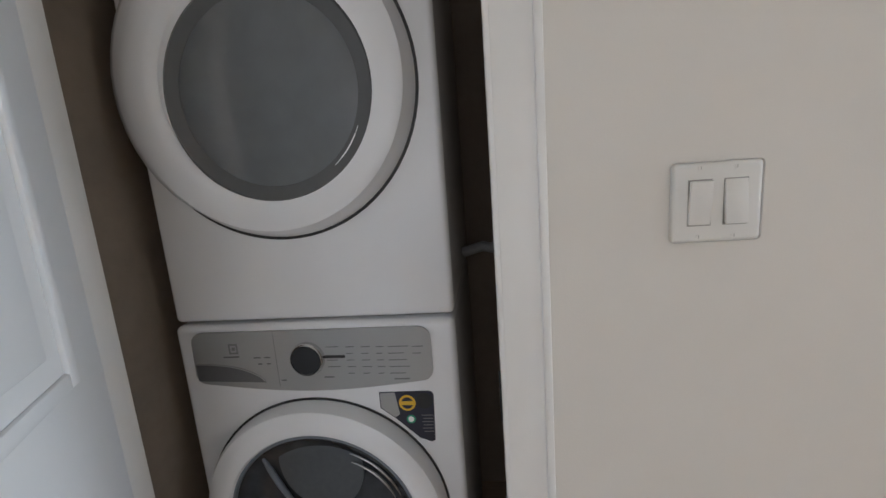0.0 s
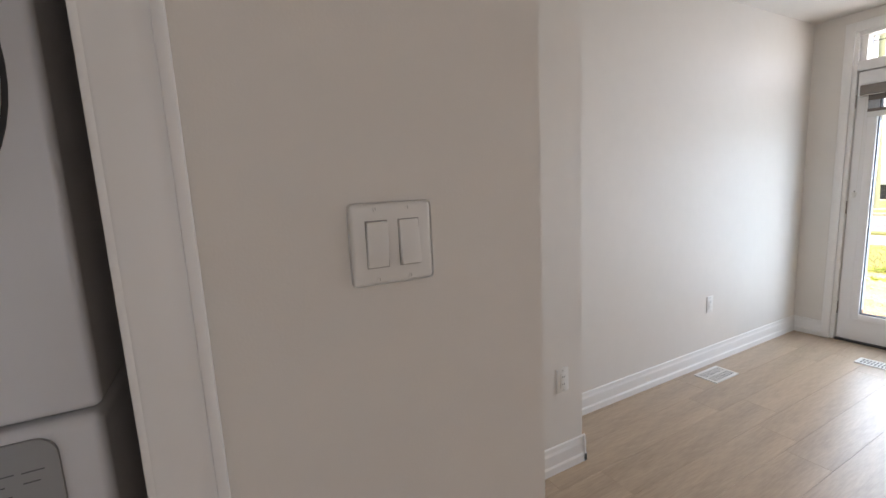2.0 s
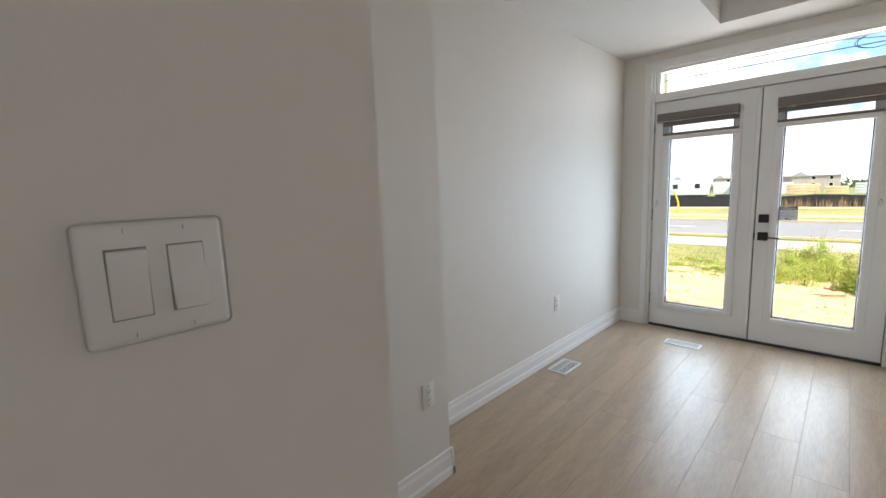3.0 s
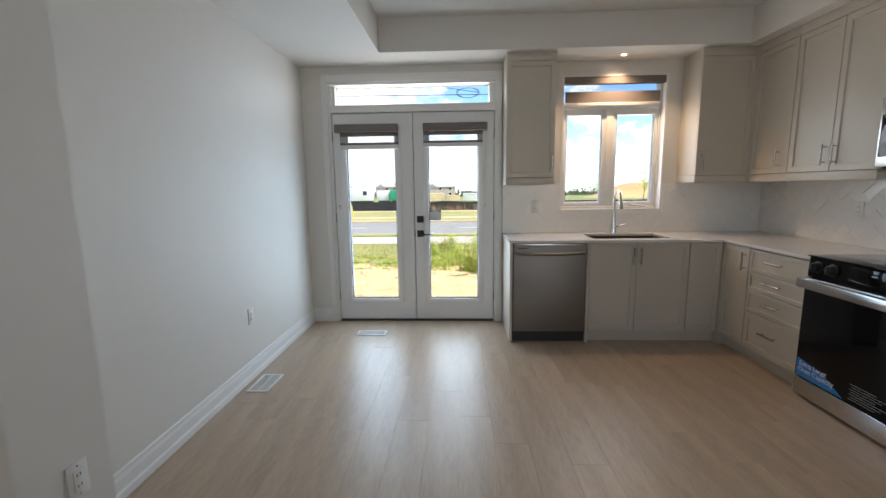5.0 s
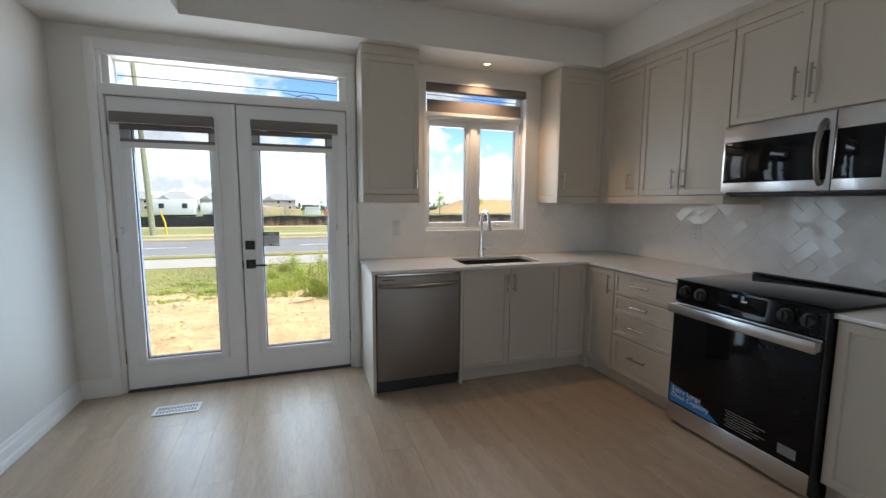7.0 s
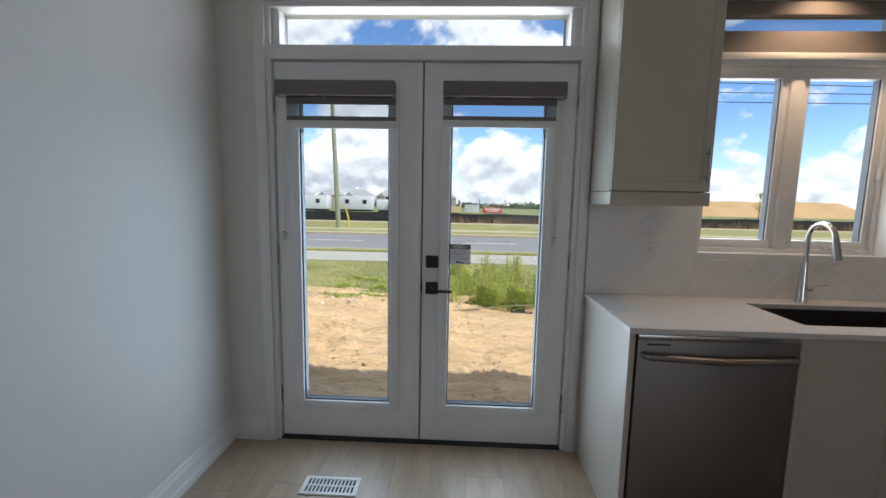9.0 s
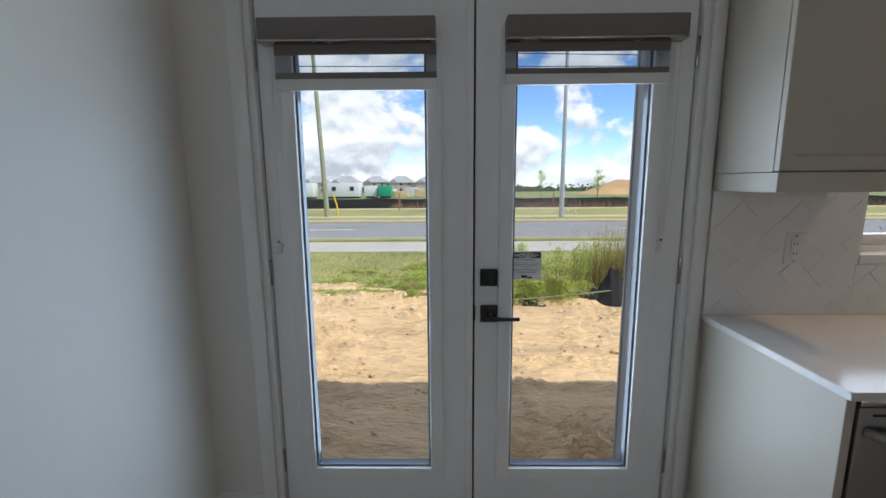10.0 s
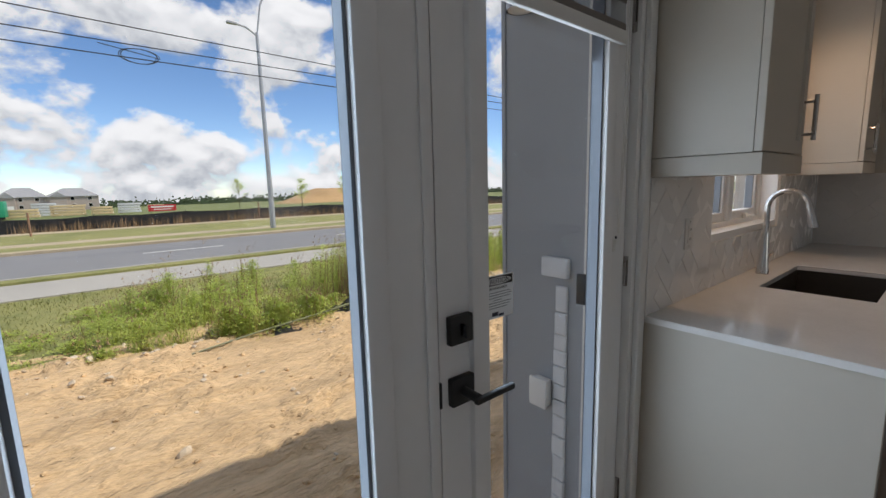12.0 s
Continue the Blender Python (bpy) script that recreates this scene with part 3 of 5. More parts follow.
# ---- kitchen cabinets: local x along the run, front towards local -y, origin on the floor at the front plane ----
def shaker(w, h, x, z, rail=0.055, t=0.02):
    bm = bmesh.new()
    bmesh.ops.create_cube(bm, size=1)
    bmesh.ops.scale(bm, vec=(w, t, h), verts=bm.verts)
    bm.faces.ensure_lookup_table()
    f_ = min(bm.faces, key=lambda f: f.calc_center_median().y)
    rail = min(rail, w * 0.3, h * 0.3)
    bmesh.ops.inset_region(bm, faces=[f_], thickness=rail)
    bmesh.ops.inset_region(bm, faces=[f_], thickness=0.004, depth=-0.009)
    outer = [e for e in bm.edges if abs(e.verts[0].co.y + t / 2) < 1e-5 and abs(e.verts[1].co.y + t / 2) < 1e-5
             and (max(abs(e.verts[0].co.x), abs(e.verts[1].co.x)) > w / 2 - 1e-4 and abs(e.verts[0].co.x - e.verts[1].co.x) < 1e-5
                  or abs(e.verts[0].co.z - e.verts[1].co.z) < 1e-5 and abs(e.verts[0].co.z) > h / 2 - 1e-4)]
    bmesh.ops.bevel(bm, geom=outer, offset=0.002, segments=1, affect="EDGES")
    bmesh.ops.translate(bm, vec=(x + w / 2, -t / 2, z + h / 2), verts=bm.verts)
    return bm


def bar_pull(x, z, length, upright, parent, y=-0.02):
    a, b = ((x, y - 0.03, z - length / 2), (x, y - 0.03, z + length / 2)) if upright else ((x - length / 2, y - 0.03, z), (x + length / 2, y - 0.03, z))
    bm = rod(a, b, 0.0066)
    for k in (-0.36, 0.36):
        p = (x, z + k * length) if upright else (x + k * length, z)
        rod((p[0], y - 0.03, p[1]), (p[0], y + 0.001, p[1]), 0.0045, bm=bm, seg=8)
    part("handle", bm, NICKEL, parent, "satin nickel bar pull")


def cabinet(name, label, m, w, z0, z1, depth, doors, kick=False, group="", rail=False, frieze=0.0, open_top=False):
    """doors: (x, z, w, h, handle) with handle None or (x, z, length, upright)."""
    c = thing(name, label, "cabinet", m, group)
    if open_top:
        bm = box(0, 0.018, 0.001, depth, z0, z1)
        box(w - 0.018, w, 0.001, depth, z0, z1, bm=bm)
        box(0.018, w - 0.018, 0.001, 0.019, z0, z1, bm=bm)
        box(0.018, w - 0.018, depth - 0.01, depth, z0, z1, bm=bm)
        box(0.018, w - 0.018, 0.019, depth - 0.01, z0, z0 + 0.018, bm=bm)
    else:
        bm = box(0, w, 0.001, depth, z0, z1, 0.001)
    part("body", bm, CAB, c, smooth=False)
    if kick:
        part("toe_kick", box(0, w, 0.035, depth, 0.0, z0 - 0.001), CAB, c, smooth=False)
    if rail:
        part("light_rail", box(-0.001, w + 0.001, -0.022, depth - 0.002, z0 - 0.06, z0 - 0.002, 0.002), CAB, c)
    if frieze:
        part("frieze", box(-0.001, w + 0.001, -0.022, depth - 0.002, z1 + 0.001, z1 + frieze, 0.002), CAB, c)
    for x, z, dw, dh, hd in doors:
        short = dh < 0.2
        d = part("drawer_front" if dh < 0.3 and dw > 0.35 else "door", shaker(dw - 0.004, dh - 0.004, x + 0.002, z + 0.002, 0.035 if short else 0.058), CAB, c, smooth=False)
        if hd:
            bar_pull(*hd, d)
    return c


YF, XF = -0.560, 3.82
base_g, up_g = "kitchen base cabinets", "kitchen wall cabinets"
tagged(finish("end_panel", box(2.045, 2.068, -0.585, -0.002, 0.0, 0.869, 0.002), CAB), "greige cabinet end panel beside the dishwasher", "panel")
tagged(finish("filler_panel", box(2.690, 2.712, -0.585, -0.05, 0.0, 0.869, 0.002), CAB), "narrow greige panel beside the dishwasher", "panel")
cabinet("base_cabinet", "greige shaker sink base cabinet with two doors", pose(2.714, YF, 0), 0.815, 0.105, 0.868, 0.55,
        [(0, 0.105, 0.385, 0.76, (0.355, 0.755, 0.14, True)), (0.385, 0.105, 0.43, 0.76, (0.412, 0.755, 0.14, True))], True, base_g, open_top=True)
cabinet("base_cabinet", "greige blank corner base cabinet", pose(3.531, YF, 0), 0.285, 0.105, 0.868, 0.55,
        [(0, 0.105, 0.262, 0.76, None)], True, base_g)
tagged(finish("corner_filler", box(3.795, 3.86, -0.598, -0.52, 0.0, 0.868, 0.001), CAB), "greige corner filler between the base cabinets", "panel")
tagged(finish("corner_filler", box(4.098, 4.16, -0.345, -0.27, 1.358, 2.466, 0.001), CAB), "greige corner filler between the wall cabinets", "panel")
cabinet("base_cabinet", "narrow greige shaker corner base cabinet", pose(XF, -0.592, 0, 0, 0, -90), 0.30, 0.105, 0.868, 0.62,
        [(0.0, 0.105, 0.298, 0.76, (0.262, 0.755, 0.14, True))], True, base_g)
cabinet("base_cabinet", "greige drawer base cabinet with four drawers", pose(XF, -0.894, 0, 0, 0, -90), 0.545, 0.105, 0.868, 0.62,
        [(0, 0.69, 0.543, 0.172, (0.27, 0.785, 0.15, False)), (0, 0.553, 0.543, 0.135, (0.27, 0.632, 0.15, False)),
         (0, 0.387, 0.543, 0.164, (0.27, 0.48, 0.15, False)), (0, 0.107, 0.543, 0.278, (0.27, 0.265, 0.15, False))], True, base_g)
cabinet("base_cabinet", "greige shaker base cabinet with two doors beside the range", pose(XF, -2.262, 0, 0, 0, -90), 0.98, 0.105, 0.868, 0.62,
        [(0.0, 0.105, 0.49, 0.76, (0.452, 0.735, 0.18, True)), (0.49, 0.105, 0.488, 0.76, (0.53, 0.735, 0.18, True))], True, base_g)
# wall cabinets
ZU0, ZU1 = 1.416, 2.40
cabinet("wall_cabinet", "tall greige shaker wall cabinet beside the garden doors", pose(2.034, -0.280, 0), 0.425, ZU0, ZU1, 0.278,
        [(0, ZU0, 0.425, ZU1 - ZU0, (0.395, 1.53, 0.14, True))], False, up_g, True, 0.068)
cabinet("wall_cabinet", "greige shaker corner wall cabinet beside the window", pose(3.665, -0.290, 0), 0.46, ZU0, ZU1, 0.288,
        [(0, ZU0, 0.44, ZU1 - ZU0, (0.045, 1.53, 0.14, True))], False, up_g, True, 0.068)
XU = 4.128
cabinet("wall_cabinet", "greige shaker wall cabinet in the corner", pose(XU, -0.33, 0, 0, 0, -90), 0.42, ZU0, ZU1, 0.33,
        [(0.0, ZU0, 0.42, ZU1 - ZU0, (0.325, 1.53, 0.14, True))], False, up_g, True, 0.068)
cabinet("wall_cabinet", "greige shaker wall cabinet with two doors", pose(XU, -0.752, 0, 0, 0, -90), 0.70, ZU0, ZU1, 0.33,
        [(0.0, ZU0, 0.365, ZU1 - ZU0, (0.325, 1.53, 0.14, True)), (0.365, ZU0, 0.335, ZU1 - ZU0, (0.405, 1.53, 0.14, True))], False, up_g, True, 0.068)
cabinet("wall_cabinet", "short greige shaker wall cabinet above the microwave", pose(XU, -1.454, 0, 0, 0, -90), 0.80, 1.832, ZU1, 0.33,
        [(0.0, 1.832, 0.40, ZU1 - 1.832, (0.362, 1.99, 0.17, True)), (0.40, 1.832, 0.40, ZU1 - 1.832, (0.438, 1.99, 0.17, True))], False, up_g, False, 0.068)
cabinet("wall_cabinet", "greige shaker wall cabinet with two doors beside the microwave", pose(XU, -2.256, 0, 0, 0, -90), 0.98, ZU0, ZU1, 0.33,
        [(0.0, ZU0, 0.49, ZU1 - ZU0, (0.455, 1.53, 0.14, True)), (0.49, ZU0, 0.49, ZU1 - ZU0, (0.525, 1.53, 0.14, True))], False, up_g, True, 0.068)

# worktop with the sink cut-out
SX0, SX1, SY0, SY1 = 2.77, 3.42, -0.49, -0.14
wt_ = thing("worktop", "white quartz worktop running round the corner", "worktop")
bm = bmesh.new()
gx, gy = (2.036, SX0, SX1, 3.787, XR - 0.001), (-1.448, -0.603, SY0, SY1, -0.001)
solid = [(i, j) for i in range(4) for j in range(4) if (j > 0 or i == 3) and (i, j) != (1, 2)]
corner_v = {}
for i, j in solid:
    bm.faces.new([corner_v.setdefault(k, bm.verts.new((gx[k[0]], gy[k[1]], 0.892))) for k in ((i, j), (i + 1, j), (i + 1, j + 1), (i, j + 1))])
for v in [v for v in bm.verts if not v.link_faces]:
    bm.verts.remove(v)
low_f = bmesh.ops.extrude_face_region(bm, geom=bm.faces[:])["geom"]
bmesh.ops.translate(bm, vec=(0, 0, -0.022), verts=[v for v in low_f if isinstance(v, bmesh.types.BMVert)])
bmesh.ops.recalc_face_normals(bm, faces=bm.faces)
bmesh.ops.bevel(bm, geom=[e for e in bm.edges if e.is_manifold and e.calc_face_angle(0) > 1.0], offset=0.0018, segments=2, affect="EDGES")
part("slab", bm, QUARTZ, wt_)
part("slab", box(3.787, XR - 0.001, -3.24, -2.252, 0.87, 0.892, 0.002), QUARTZ, wt_)
sk = thing("sink", "dark brown undermount kitchen sink", "sink")
bm = box(SX0 - 0.006, SX0, SY0 - 0.006, SY1 + 0.006, 0.67, 0.8695)
box(SX1, SX1 + 0.006, SY0 - 0.006, SY1 + 0.006, 0.67, 0.8695, bm=bm)
box(SX0, SX1, SY0 - 0.006, SY0, 0.67, 0.8695, bm=bm)
box(SX0, SX1, SY1, SY1 + 0.006, 0.67, 0.8695, bm=bm)
box(SX0, SX1, SY0, SY1, 0.664, 0.672, bm=bm)
part("basin", bm, SINK, sk, smooth=False)
part("drain", lathe([(0.045, 0.6725), (0.043, 0.676), (0.03, 0.674), (0, 0.673)], 24, m=pose(3.08, -0.3, 0)), CHROME, sk)
fc = thing("faucet", "chrome gooseneck kitchen faucet with pull-down head", "faucet")
fx, fy = 3.075, -0.075
part("base", lathe([(0, 0.892), (0.027, 0.892), (0.026, 0.905), (0.019, 0.99), (0.0125, 1.09), (0, 1.09)], 24, m=pose(fx, fy, 0)), CHROME, fc)
arc = [(fx, fy, 1.08), (fx, fy, 1.21)] + [(fx, fy - 0.075 + 0.075 * math.cos(a), 1.21 + 0.075 * math.sin(a)) for a in np.linspace(0.15, math.pi * 0.94, 14)]
part("spout", tube(arc, 0.0115, seg=14), CHROME, fc)
e = Vector(arc[-1])
part("spray_head", tube([e, e + Vector((0, -0.012, -0.05)), e + Vector((0, -0.022, -0.10))], [0.0125, 0.016, 0.019], seg=16), STEELV, fc)
bm = rod((fx + 0.012, fy, 0.955), (fx + 0.045, fy, 0.958), 0.013)
tube([(fx + 0.04, fy, 0.96), (fx + 0.075, fy - 0.005, 0.972), (fx + 0.115, fy - 0.01, 0.98)], [0.008, 0.006, 0.005], bm=bm)
part("lever", bm, CHROME, fc)

# dishwasher
dw = thing("dishwasher", "stainless dishwasher built in under the worktop", "dishwasher")
part("body", box(2.072, 2.688, -0.56, -0.03, 0.02, 0.865), BLACK, dw, smooth=False)
dd = part("door", box(2.076, 2.684, -0.588, -0.561, 0.10, 0.845, 0.004), STEEL, dw)
part("control_edge", box(2.078, 2.682, -0.587, -0.561, 0.8455, 0.863, 0.003), STEELV, dw)
part("badge", box(2.11, 2.20, -0.5895, -0.587, 0.822, 0.829), BLACK, dd, smooth=False)
bm = tube([(2.10, -0.592, 0.785), (2.105, -0.618, 0.787), (2.25, -0.628, 0.782), (2.38, -0.630, 0.779), (2.51, -0.628, 0.782), (2.655, -0.618, 0.787), (2.66, -0.592, 0.785)], 0.0135)
part("handle", bm, STEEL, dd)
part("kick_plate", box(2.076, 2.684, -0.545, -0.53, 0.004, 0.095), BLACK, dw, smooth=False)

# range
rg = thing("range", "slide-in electric range in stainless and black glass", "range", pose(3.765, -1.462, 0, 0, 0, -90))
RW = 0.778
part("body", box(0, RW, 0.03, 0.68, 0.03, 0.895), BLACK, rg, smooth=False)
part("cooktop", box(-0.006, RW + 0.006, 0.0, 0.66, 0.896, 0.906, 0.003), BLACKGLASS, rg, "black glass cooktop")
part("rear_trim", box(-0.006, RW + 0.006, 0.655, 0.688, 0.9065, 0.914, 0.002), BLACK, rg)
bm = bmesh.new()
vs = [bm.verts.new(v) for v in ((0, 0.005, 0.775), (0, 0.012, 0.905), (0, 0.06, 0.905), (0, 0.06, 0.775), (RW, 0.005, 0.775), (RW, 0.012, 0.905), (RW, 0.06, 0.905), (RW, 0.06, 0.775))]
for f_ in ((0, 1, 2, 3), (7, 6, 5, 4), (0, 4, 5, 1), (1, 5, 6, 2), (2, 6, 7, 3), (3, 7, 4, 0)):
    bm.faces.new([vs[i] for i in f_])
bmesh.ops.recalc_face_normals(bm, faces=bm.faces)
cp = part("control_panel", bm, BLACKGLASS, rg, "black glass control panel", smooth=False)
part("display", box(0.27, 0.52, 0.0035, 0.012, 0.80, 0.885, 0.002), BLACKGLASS, cp)
part("clock_digits", box(0.40, 0.43, 0.002, 0.0034, 0.852, 0.858), PAPER, cp, smooth=False)
for kx in (0.065, 0.165, RW - 0.165, RW - 0.065):
    k = part("knob", lathe([(0, 0.030), (0.024, 0.030), (0.027, 0.026), (0.029, 0.004), (0.036, 0.0), (0.036, -0.004)], 28, m=pose(kx, 0.006, 0.838, 90)), MATBLACK, cp)
    part("grip", box(kx - 0.005, kx + 0.005, -0.034, -0.024, 0.815, 0.862, 0.002), BLACK, k)
od = part("oven_door", box(0.0, RW, -0.005, 0.03, 0.135, 0.768, 0.003), BLACKGLASS, rg, "black glass oven door")
part("top_band", box(0.002, RW - 0.002, -0.008, 0.02, 0.725, 0.767, 0.002), STEELV, od)
bm = box(0.0, RW, -0.060, -0.038, 0.708, 0.766, 0.006)
for kx in (0.0, RW - 0.05):
    box(kx, kx + 0.05, -0.045, -0.004, 0.715, 0.760, 0.004, bm=bm)
part("handle", bm, STEELV, od, "broad stainless bar handle")
part("drawer", box(0.0, RW, -0.006, 0.03, 0.022, 0.131, 0.003), STEELV, rg, "stainless storage drawer")
part("side_strip", box(RW + 0.001, RW + 0.009, 0.0, 0.06, 0.03, 0.89), BLACK, rg, smooth=False)
for kx in (0.03, RW - 0.03):
    part("foot", rod((kx, 0.06, 0), (kx, 0.06, 0.03), 0.018), BLACK, rg)
sl = thing("appliance_sticker", "blue and black promotional film on the oven door", "sticker", pose(3.7596, -1.462, 0, 0, 0, -90))
bm = bmesh.new()
vs = [bm.verts.new(v) for v in ((0.012, -0.0018, 0.142), (0.34, -0.0018, 0.142), (0.20, -0.0018, 0.222), (0.012, -0.0018, 0.256))]
ext = bmesh.ops.extrude_face_region(bm, geom=[bm.faces.new(vs)])["geom"]
bmesh.ops.translate(bm, vec=(0, 0.0010, 0), verts=[v for v in ext if isinstance(v, bmesh.types.BMVert)])
bm.faces.new(vs) if bm.faces.get(vs) is None else None
bmesh.ops.recalc_face_normals(bm, faces=bm.faces)
part("blue_film", bm, BLUE, sl, smooth=False)
text_mesh("Extra Large", 0.042, PAPER, sl, pose(0.128, -0.0026, 0.225, 90, 0, 0))
text_mesh("Oven Capacity", 0.042, PAPER, sl, pose(0.152, -0.0026, 0.187, 90, 0, 0))
for i in range(7):
    part("text_line", box(0.37 + 0.01 * (i % 2), 0.52 + 0.03 * ((i * 5) % 3), -0.0012, -0.0006, 0.245 - i * 0.014, 0.249 - i * 0.014), GREYINK, sl, smooth=False)
part("energy_mark", box(0.64, 0.72, -0.0012, -0.0006, 0.165, 0.215), GREYINK, sl, smooth=False)
part("corner_tag", box(0.715, 0.735, -0.0012, -0.0006, 0.695, 0.712), PAPER, sl, smooth=False)

# microwave
mw = thing("microwave", "stainless over-the-range microwave with black glass", "microwave", pose(4.105, -1.432, 0, 0, 0, -90))
MW, M0, M1 = 0.80, 1.418, 1.826
part("body", box(0, MW, 0.025, 0.352, M0, M1, 0.002), BLACK, mw, smooth=False)
part("vent_plate", box(0.03, MW - 0.03, 0.04, 0.30, M0 - 0.012, M0 - 0.001, 0.002), BLACK, mw)
md = part("door", box(0.0, 0.575, 0.0, 0.025, M0 + 0.012, M1, 0.003), STEELV, mw)
part("window", box(0.012, 0.555, -0.002, 0.01, M0 + 0.068, M1 - 0.095, 0.002), BLACKGLASS, md)
bm = tube([(0.535, -0.004, M1 - 0.045), (0.535, -0.03, M1 - 0.07), (0.535, -0.052, M1 - 0.15), (0.535, -0.056, (M0 + M1) / 2), (0.535, -0.052, M0 + 0.15),
           (0.535, -0.03, M0 + 0.07), (0.535, -0.004, M0 + 0.045)], 0.013, seg=12)
part("handle", bm, STEEL, md, "curved stainless handle")
mp_ = part("control_panel", box(0.579, MW, 0.0, 0.025, M0 + 0.012, M1, 0.003), STEELV, mw)
part("keypad", box(0.585, MW - 0.03, -0.002, 0.01, M0 + 0.068, M1 - 0.095, 0.002), BLACKGLASS, mp_)
part("tag", box(0.03, 0.055, -0.0035, -0.002, M1 - 0.112, M1 - 0.104), PAPER, md, smooth=False)


# outlets, switch, registers
def outlet(m, label):
    o = thing("outlet", label, "outlet", m, group="wall outlets")
    plate = part("cover_plate", box(-0.036, 0.036, -0.006, 0.0, -0.058, 0.058, 0.003), PLASTIC, o)
    ins = part("receptacle", box(-0.017, 0.017, -0.0085, -0.005, -0.034, 0.034, 0.0015), PLASTIC, o)
    for z in (-0.018, 0.018):
        for x in (-0.006, 0.006):
            part("slot", box(x - 0.0012, x + 0.0012, -0.0092, -0.0084, z - 0.004, z + 0.004), INK, ins, smooth=False)
    for z in (-0.046, 0.046):
        part("screw", rod((0, -0.0068, z), (0, -0.005, z), 0.003, seg=8), NICKEL, plate)
    return o


outlet(pose(XL, -1.259, 0.447, 0, 0, 90), "white outlet on the painted wall above the baseboard")
outlet(pose(PILX, -2.937, 0.448, 0, 0, 90), "white outlet on the wall projection")
outlet(pose(2.345, -0.012, 1.145, 0, 0, 0), "white outlet set in the tiled backsplash")
outlet(pose(XR - 0.012, -1.0, 1.15, 0, 0, -90), "white outlet set in the tiled backsplash")
sw = thing("light_switch", "white two-gang rocker light switch on the wall", "light switch", pose(SWX, -4.041, 1.281, 0, 0, 90))
pl = part("cover_plate", box(-0.060, 0.060, -0.0085, 0, -0.0565, 0.0565, 0.0075, seg=4), PLASTIC, sw)
for x in (-0.0235, 0.0235):
    part("switch_gap", box(x - 0.0158, x + 0.0158, -0.0088, -0.006, -0.0325, 0.0325), GAPGREY, sw, smooth=False)
    bm = box(-0.0148, 0.0148, -0.004, 0.002, -0.031, 0.031, 0.0015)
    bmesh.ops.transform(bm, matrix=pose(x, -0.0100, 0, 5.5 if x < 0 else -5.5), verts=bm.verts)
    part("rocker", bm, PLASTIC, sw)
    for z in (-0.048, 0.048):
        s_ = part("screw", rod((x, -0.0098, z), (x, -0.006, z), 0.0036, 0.003, seg=12), PLASTIC, pl)
        part("slot", box(x - 0.0004, x + 0.0004, -0.0101, -0.0097, z - 0.0022, z + 0.0022), GAPGREY, s_, smooth=False)


def register(x0, x1, y0, y1, label, along_x):
    r = thing("floor_register", label, "vent", group="floor registers")
    bm = box(x0, x1, y0, y0 + 0.018, 0.0, 0.007, 0.002)
    box(x0, x1, y1 - 0.018, y1, 0.0, 0.007, 0.002, bm=bm)
    box(x0, x0 + 0.018, y0 + 0.016, y1 - 0.016, 0.0, 0.007, 0.002, bm=bm)
    box(x1 - 0.018, x1, y0 + 0.016, y1 - 0.016, 0.0, 0.007, 0.002, bm=bm)
    part("rim", bm, PLASTIC, r)
    part("duct", box(x0 + 0.01, x1 - 0.01, y0 + 0.01, y1 - 0.01, 0.0006, 0.0014), INK, r, smooth=False)
    a, b = (x0 + 0.018, x1 - 0.018) if along_x else (y0 + 0.018, y1 - 0.018)
    n = 13
    for i in range(n + 1):
        c = a + (b - a) * i / n
        if along_x:
            part("slat", box(c - 0.0035, c + 0.0035, y0 + 0.016, y1 - 0.016, 0.0016, 0.0062), PLASTIC, r, smooth=False)
        else:
            part("slat", box(x0 + 0.016, x1 - 0.016, c - 0.0035, c + 0.0035, 0.0016, 0.0062), PLASTIC, r, smooth=False)
    c = (y0 + y1) / 2 if along_x else (x0 + x1) / 2
    part("bar", box(a, b, c - 0.004, c + 0.004, 0.002, 0.0066) if along_x else box(c - 0.004, c + 0.004, a, b, 0.002, 0.0066), PLASTIC, r, smooth=False)


register(0.66, 0.93, -0.43, -0.305, "white slatted floor register by the garden doors", True)
register(0.185, 0.335, -1.51, -1.25, "white slatted floor register along the wall", False)

dl = thing("downlight", "small recessed ceiling downlight over the sink, lit", "ceiling light")
part("trim_ring", lathe([(0.040, SOFFIT), (0.040, SOFFIT - 0.004), (0.024, SOFFIT - 0.006), (0.020, SOFFIT - 0.002)], 32, m=pose(3.06, -0.17, 0)), TRIM, dl)
part("lens", lathe([(0, SOFFIT - 0.003), (0.020, SOFFIT - 0.003), (0.020, SOFFIT - 0.0005)], 24, m=pose(3.06, -0.17, 0)), glow_material("lamp_lens", (1, 0.72, 0.42), 14), dl, "glowing warm lens")

